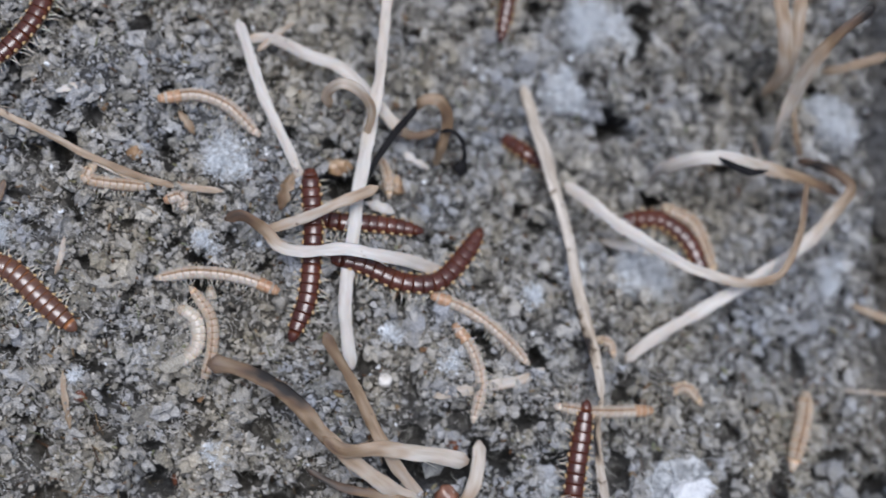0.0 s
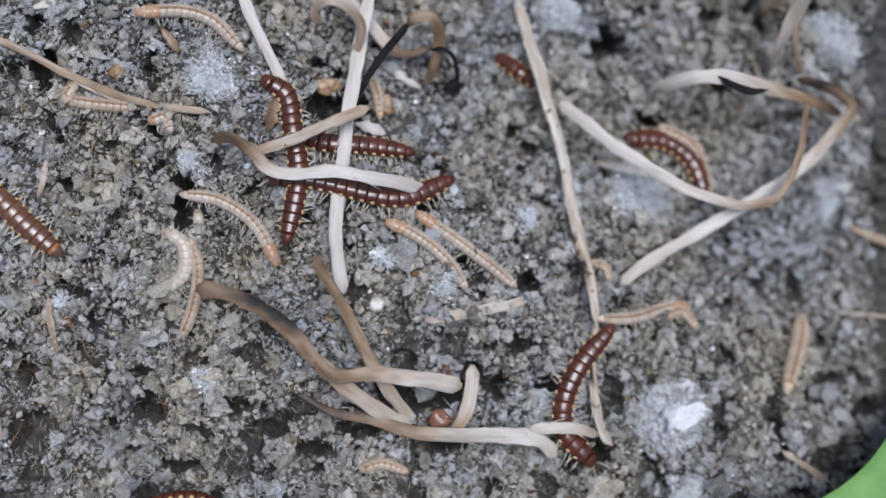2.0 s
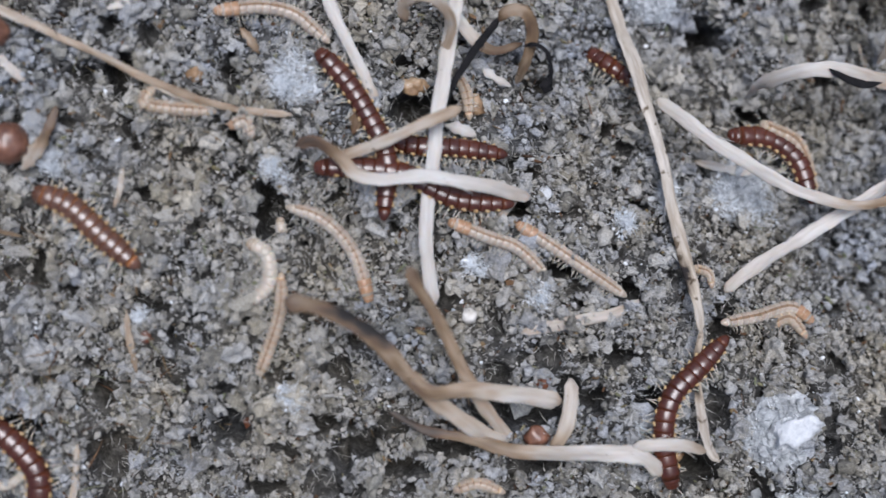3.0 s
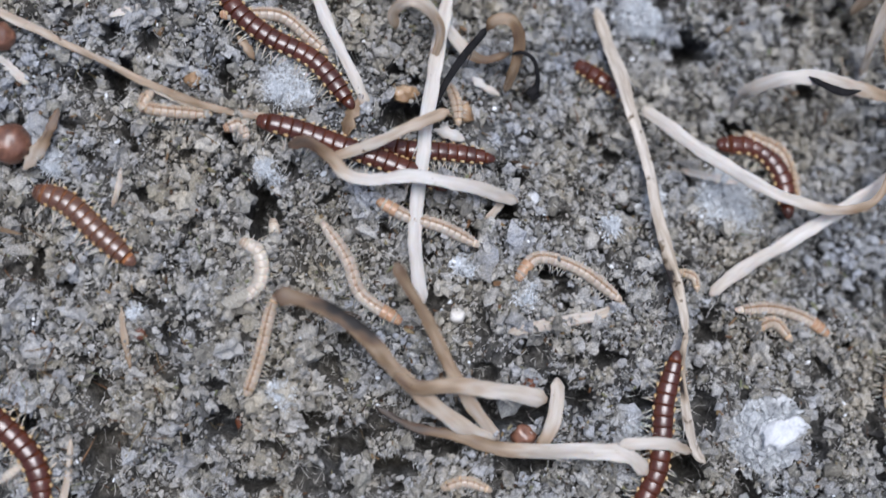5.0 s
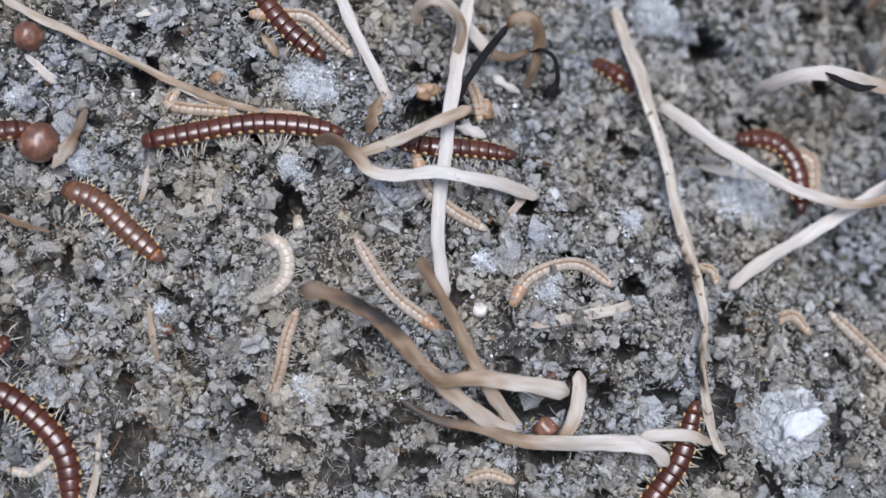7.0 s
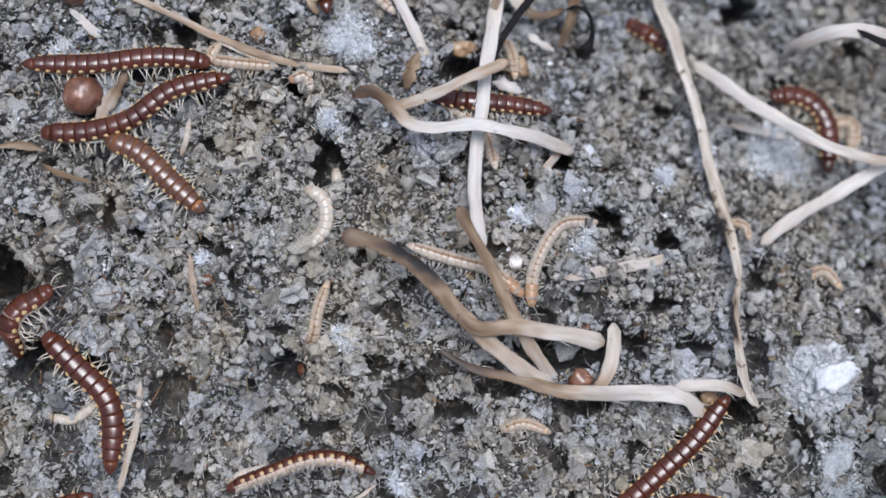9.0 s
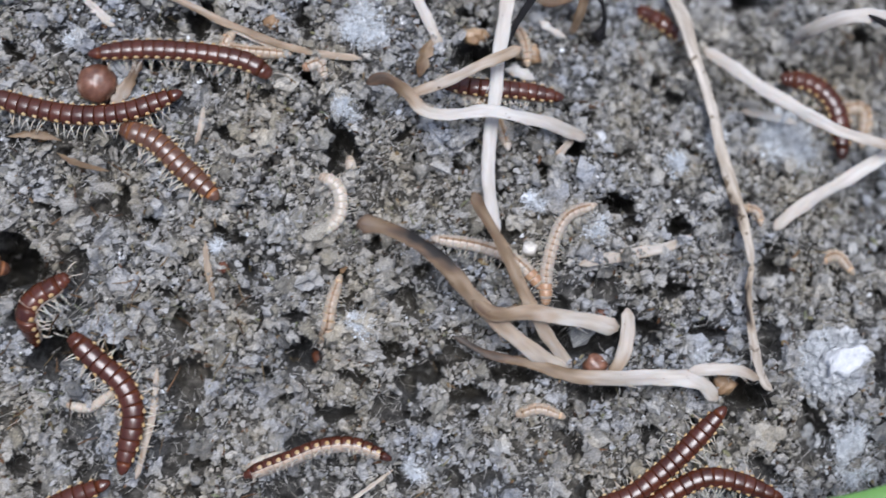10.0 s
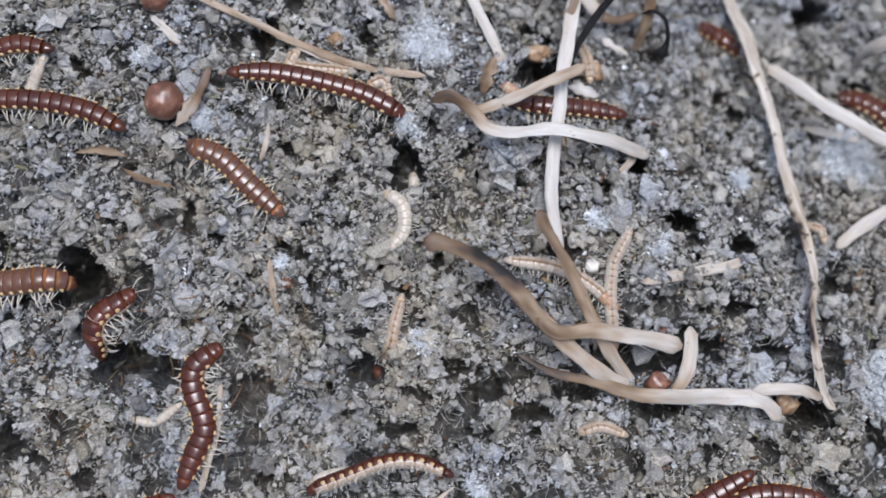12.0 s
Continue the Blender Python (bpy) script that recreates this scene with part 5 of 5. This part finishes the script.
# ---- small things on the soil ----
def rounded(name, x, y, r, mat, label, category, rough=0.12, squash=0.95, sink=0.2, level=3, seed=3, stretch=(1, 1), turn=0, bend=0.0):
    v, f = lump(level, rough, seed)
    v = v + np.stack([0 * v[:, 0], bend * (v[:, 0] ** 2 - 0.4), 0 * v[:, 0]], 1)
    base = float(ground_height(x, y))
    v = v * (r * stretch[0], r * stretch[1], r * squash) + (0, 0, base + r * squash * (1 - sink))
    me = mesh_of(name, (v * MM).tolist(), f.tolist(), [mat])
    ob = new(name, me)
    ob.matrix_basis = pose(x * MM, y * MM, 0, 0, 0, turn)
    return tagged(ob, label, category)


rounded("seed", -36.6, -6.2, 2.2, SEED, "round wrinkled brown seed husk on the soil", "seed", 0.07, level=4, seed=5)
rounded("seed", -37.4, 5.3, 1.6, SEED, "small round orange-brown seed beside a straw", "seed", 0.09, level=4, seed=8)
rounded("grain", 11.0, -25.9, 0.8, GRAIN, "tiny white grain on grey crumbs", "grain", 0.5, level=2, seed=12)
rounded("husk", 10.7, -25.0, 0.4, RUST, "tiny rust-red husk beside a white grain", "husk", 0.4, 0.6, level=2, seed=14)
rounded("husk", 18.9, -33.3, 0.9, RUST, "rust-red husk inside a hollow", "husk", 0.4, 0.7, level=2, seed=15)
rounded("husk", -23.4, -26.9, 0.65, RUST, "small orange husk bit between crumbs", "husk", 0.4, 0.7, level=2, seed=16)
rounded("husk", -13.5, -37.7, 0.9, RUST, "dark red husk beside a burrow", "husk", 0.4, 0.7, level=2, seed=17)
rounded("pod", 17.8, -39.1, 1.3, SEED, "brown papery pod under dry stalks", "seed", 0.3, 0.6, level=3, seed=18)
rounded("pod", 5.7, -0.8, 1.3, STRAW_POD, "pinkish brown papery pod in a hollow", "seed", 0.35, 0.6, 0.5, level=4, seed=41, stretch=(1.1, 0.8))
rounded("pod", 12.0, -3.0, 1.3, STRAW_POD, "ochre curled pod behind pale stems", "seed", 0.5, 0.7, 0.0, level=3, seed=43)
rounded("pod", 32.4, -41.9, 1.2, STRAW_POD, "ochre brown pod at a burrow's mouth", "seed", 0.5, 0.8, 0.0, level=3, seed=45)
rounded("husk", -17.5, 0.7, 0.8, STRAW_POD, "small ochre husk between crumbs", "husk", 0.5, 0.8, 0.0, level=3, seed=47)
rounded("flake", -35.9, -41.8, 1.5, ROCK, "thin grey flake beside a straw", "flake", 0.5, 0.16, -1.5, level=3, seed=49, stretch=(1.0, 0.6), turn=40)


def mouldy_clod(x, y, r, high, label, seed):
    """A clod of clotted crumbs under mould: a low lumpy core with crumbs grown over it."""
    v, f = lump(4, 0.6, seed)
    base = float(bank(x, y) + swell(np.array(x), np.array(y))) - 1.3
    keep = v * (r, r, high) + (x, y, base)
    n = int(30 * r * r)
    px, py = clusters(x, y, r * 0.95, n, int(6 * r))
    d = np.hypot(px - x, py - y) / r
    dome = np.sqrt(np.clip(1.05 - d * d, 0, 1)) * high
    pl = np.stack([px, py, base + dome + rng.uniform(-0.1, 0.4, n)], 1)
    v2, f2 = scatter([lump(2, 0.9, seed + k) for k in range(5)], pl, 0.3 * np.exp(rng.normal(0, 0.45, n)), 0.3)
    verts = np.concatenate([keep, v2])
    me = mesh_of("clod", (verts * MM).tolist(), f.tolist() + (f2 + len(keep)).tolist(), [ROCK], smooth=False)
    ob = tagged(new("clod", me), label, "clod")
    m = int(45 * r * r)
    px, py = clusters(x, y, r, m, int(5 * r))
    d = np.hypot(px - x, py - y) / r
    top = np.stack([px, py, base + np.sqrt(np.clip(1.05 - d * d, 0, 1)) * high + 0.3], 1)
    way = rng.normal(size=(m, 3)) + (0, 0, 0.5)
    way /= np.linalg.norm(way, axis=1)[:, None]
    v3, f3 = hairs(top, rng.uniform(0.2, 0.9, m), way, rng.uniform(0.02, 0.045, m), 0.8)
    part("mould_fuzz", mesh_of("mould_fuzz", (v3 * MM).tolist(), f3.tolist(), [MOULD]), ob, "white fuzzy mould")
    return ob


mouldy_clod(44.7, -40.1, 4.0, 2.2, "grey clod coated with white mould", 21)
rounded("crust", 46.4, -39.8, 3.0, CHALK, "chalk-white curved crust on a mouldy clod", "crust", 0.6, 0.4, -0.7, level=4, seed=26, stretch=(1.0, 0.5), turn=30, bend=-0.7)
mouldy_clod(43.0, -13.2, 3.4, 1.7, "mouldy grey clod beside white straw", 25)
mouldy_clod(46.7, -50.4, 3.6, 1.8, "mouldy grey clod at the soil edge", 27)
mouldy_clod(39.2, 17.7, 4.2, 2.0, "pale grey clod with a white speck", 29)
mouldy_clod(68.9, 6.0, 3.0, 2.0, "pale mouldy clod near dry grass", 31)
mouldy_clod(33.6, 9.4, 2.4, 1.8, "white crumbly clod by a rough stem", 33)
rounded("speck", 19.1, 13.4, 1.1, CHALK, "small white chalky speck", "speck", 0.9, 0.5, 0.5, level=3, seed=35)
rounded("speck", 23.9, 12.3, 1.1, CHALK, "small white chalky speck", "speck", 0.9, 0.5, 0.5, level=3, seed=36)
rounded("speck", 20.0, -12.9, 0.8, CHALK, "small white chalky speck", "speck", 0.5, 0.5, 0.2, level=2, seed=38)

for mx, my, mr in ((43.4, -13.1, 3.8), (34.1, 9.4, 2.8), (-6.6, 0.0, 3), (-8.2, -33.6, 1.6), (44.9, -39.8, 3.4), (69.9, 5.1, 2.8), (38.4, 18.2, 4),
                   (18.2, -23.5, 1.5), (-39.1, -0.9, 1.2), (46.6, -50.0, 3.4), (-32.5, -8.3, 1.6), (-2.7, -50.0, 1.2), (-23.9, -24.5, 0.8),
                   (29.9, -39.1, 1.4), (68.7, -14.6, 2.5), (34.5, -13.7, 1.6), (-9.1, -9.6, 1.4), (12.0, -20.2, 1.4), (28.8, -16.5, 1.6)):
    mould(mx, my, mr)


def build_green_blade():
    """A broad fresh blade that overhangs the soil's edge, arched across its width, with ribs along it."""
    edge = [(15.7, -54.9, 11.5), (25.1, -53.9, 12.1), (34.5, -52.9, 12.5), (45.0, -51.2, 12.7), (55.9, -47.5, 12.9), (63.5, -44.0, 12.9), (71.1, -38.2, 12.7), (81.9, -31.0, 12.1)]
    row, _ = spline([(x, y, z + bank(x, y)) for x, y, z in edge], 60)
    across = 12
    verts = []
    for k, (x, y, z) in enumerate(row):
        for lift in (0.0, -0.22):
            for j in range(across + 1):
                u = j / across
                wide = 22 * math.sin(math.pi * (0.08 + 0.84 * k / 59))
                verts.append(((x + wide * 0.45 * u) * MM, (y - wide * 0.9 * u) * MM,
                              (z + 2.2 * math.sin(math.pi * u) + 0.12 * math.cos(u * 50) + lift - 0.1) * MM))
    w = across + 1
    faces = []
    for k in range(59):
        a, b = k * 2 * w, (k + 1) * 2 * w
        for j in range(across):
            faces.append((a + j, a + j + 1, b + j + 1, b + j))
            faces.append((a + w + j + 1, a + w + j, b + w + j, b + w + j + 1))
        faces.append((a, b, b + w, a + w))
        faces.append((a + across, a + w + across, b + w + across, b + across))
    me = mesh_of("green_blade", verts, faces, [GREEN])
    return tagged(new("green_blade", me), "fresh green leaf blade overhanging the soil", "leaf")


build_green_blade()

motions()
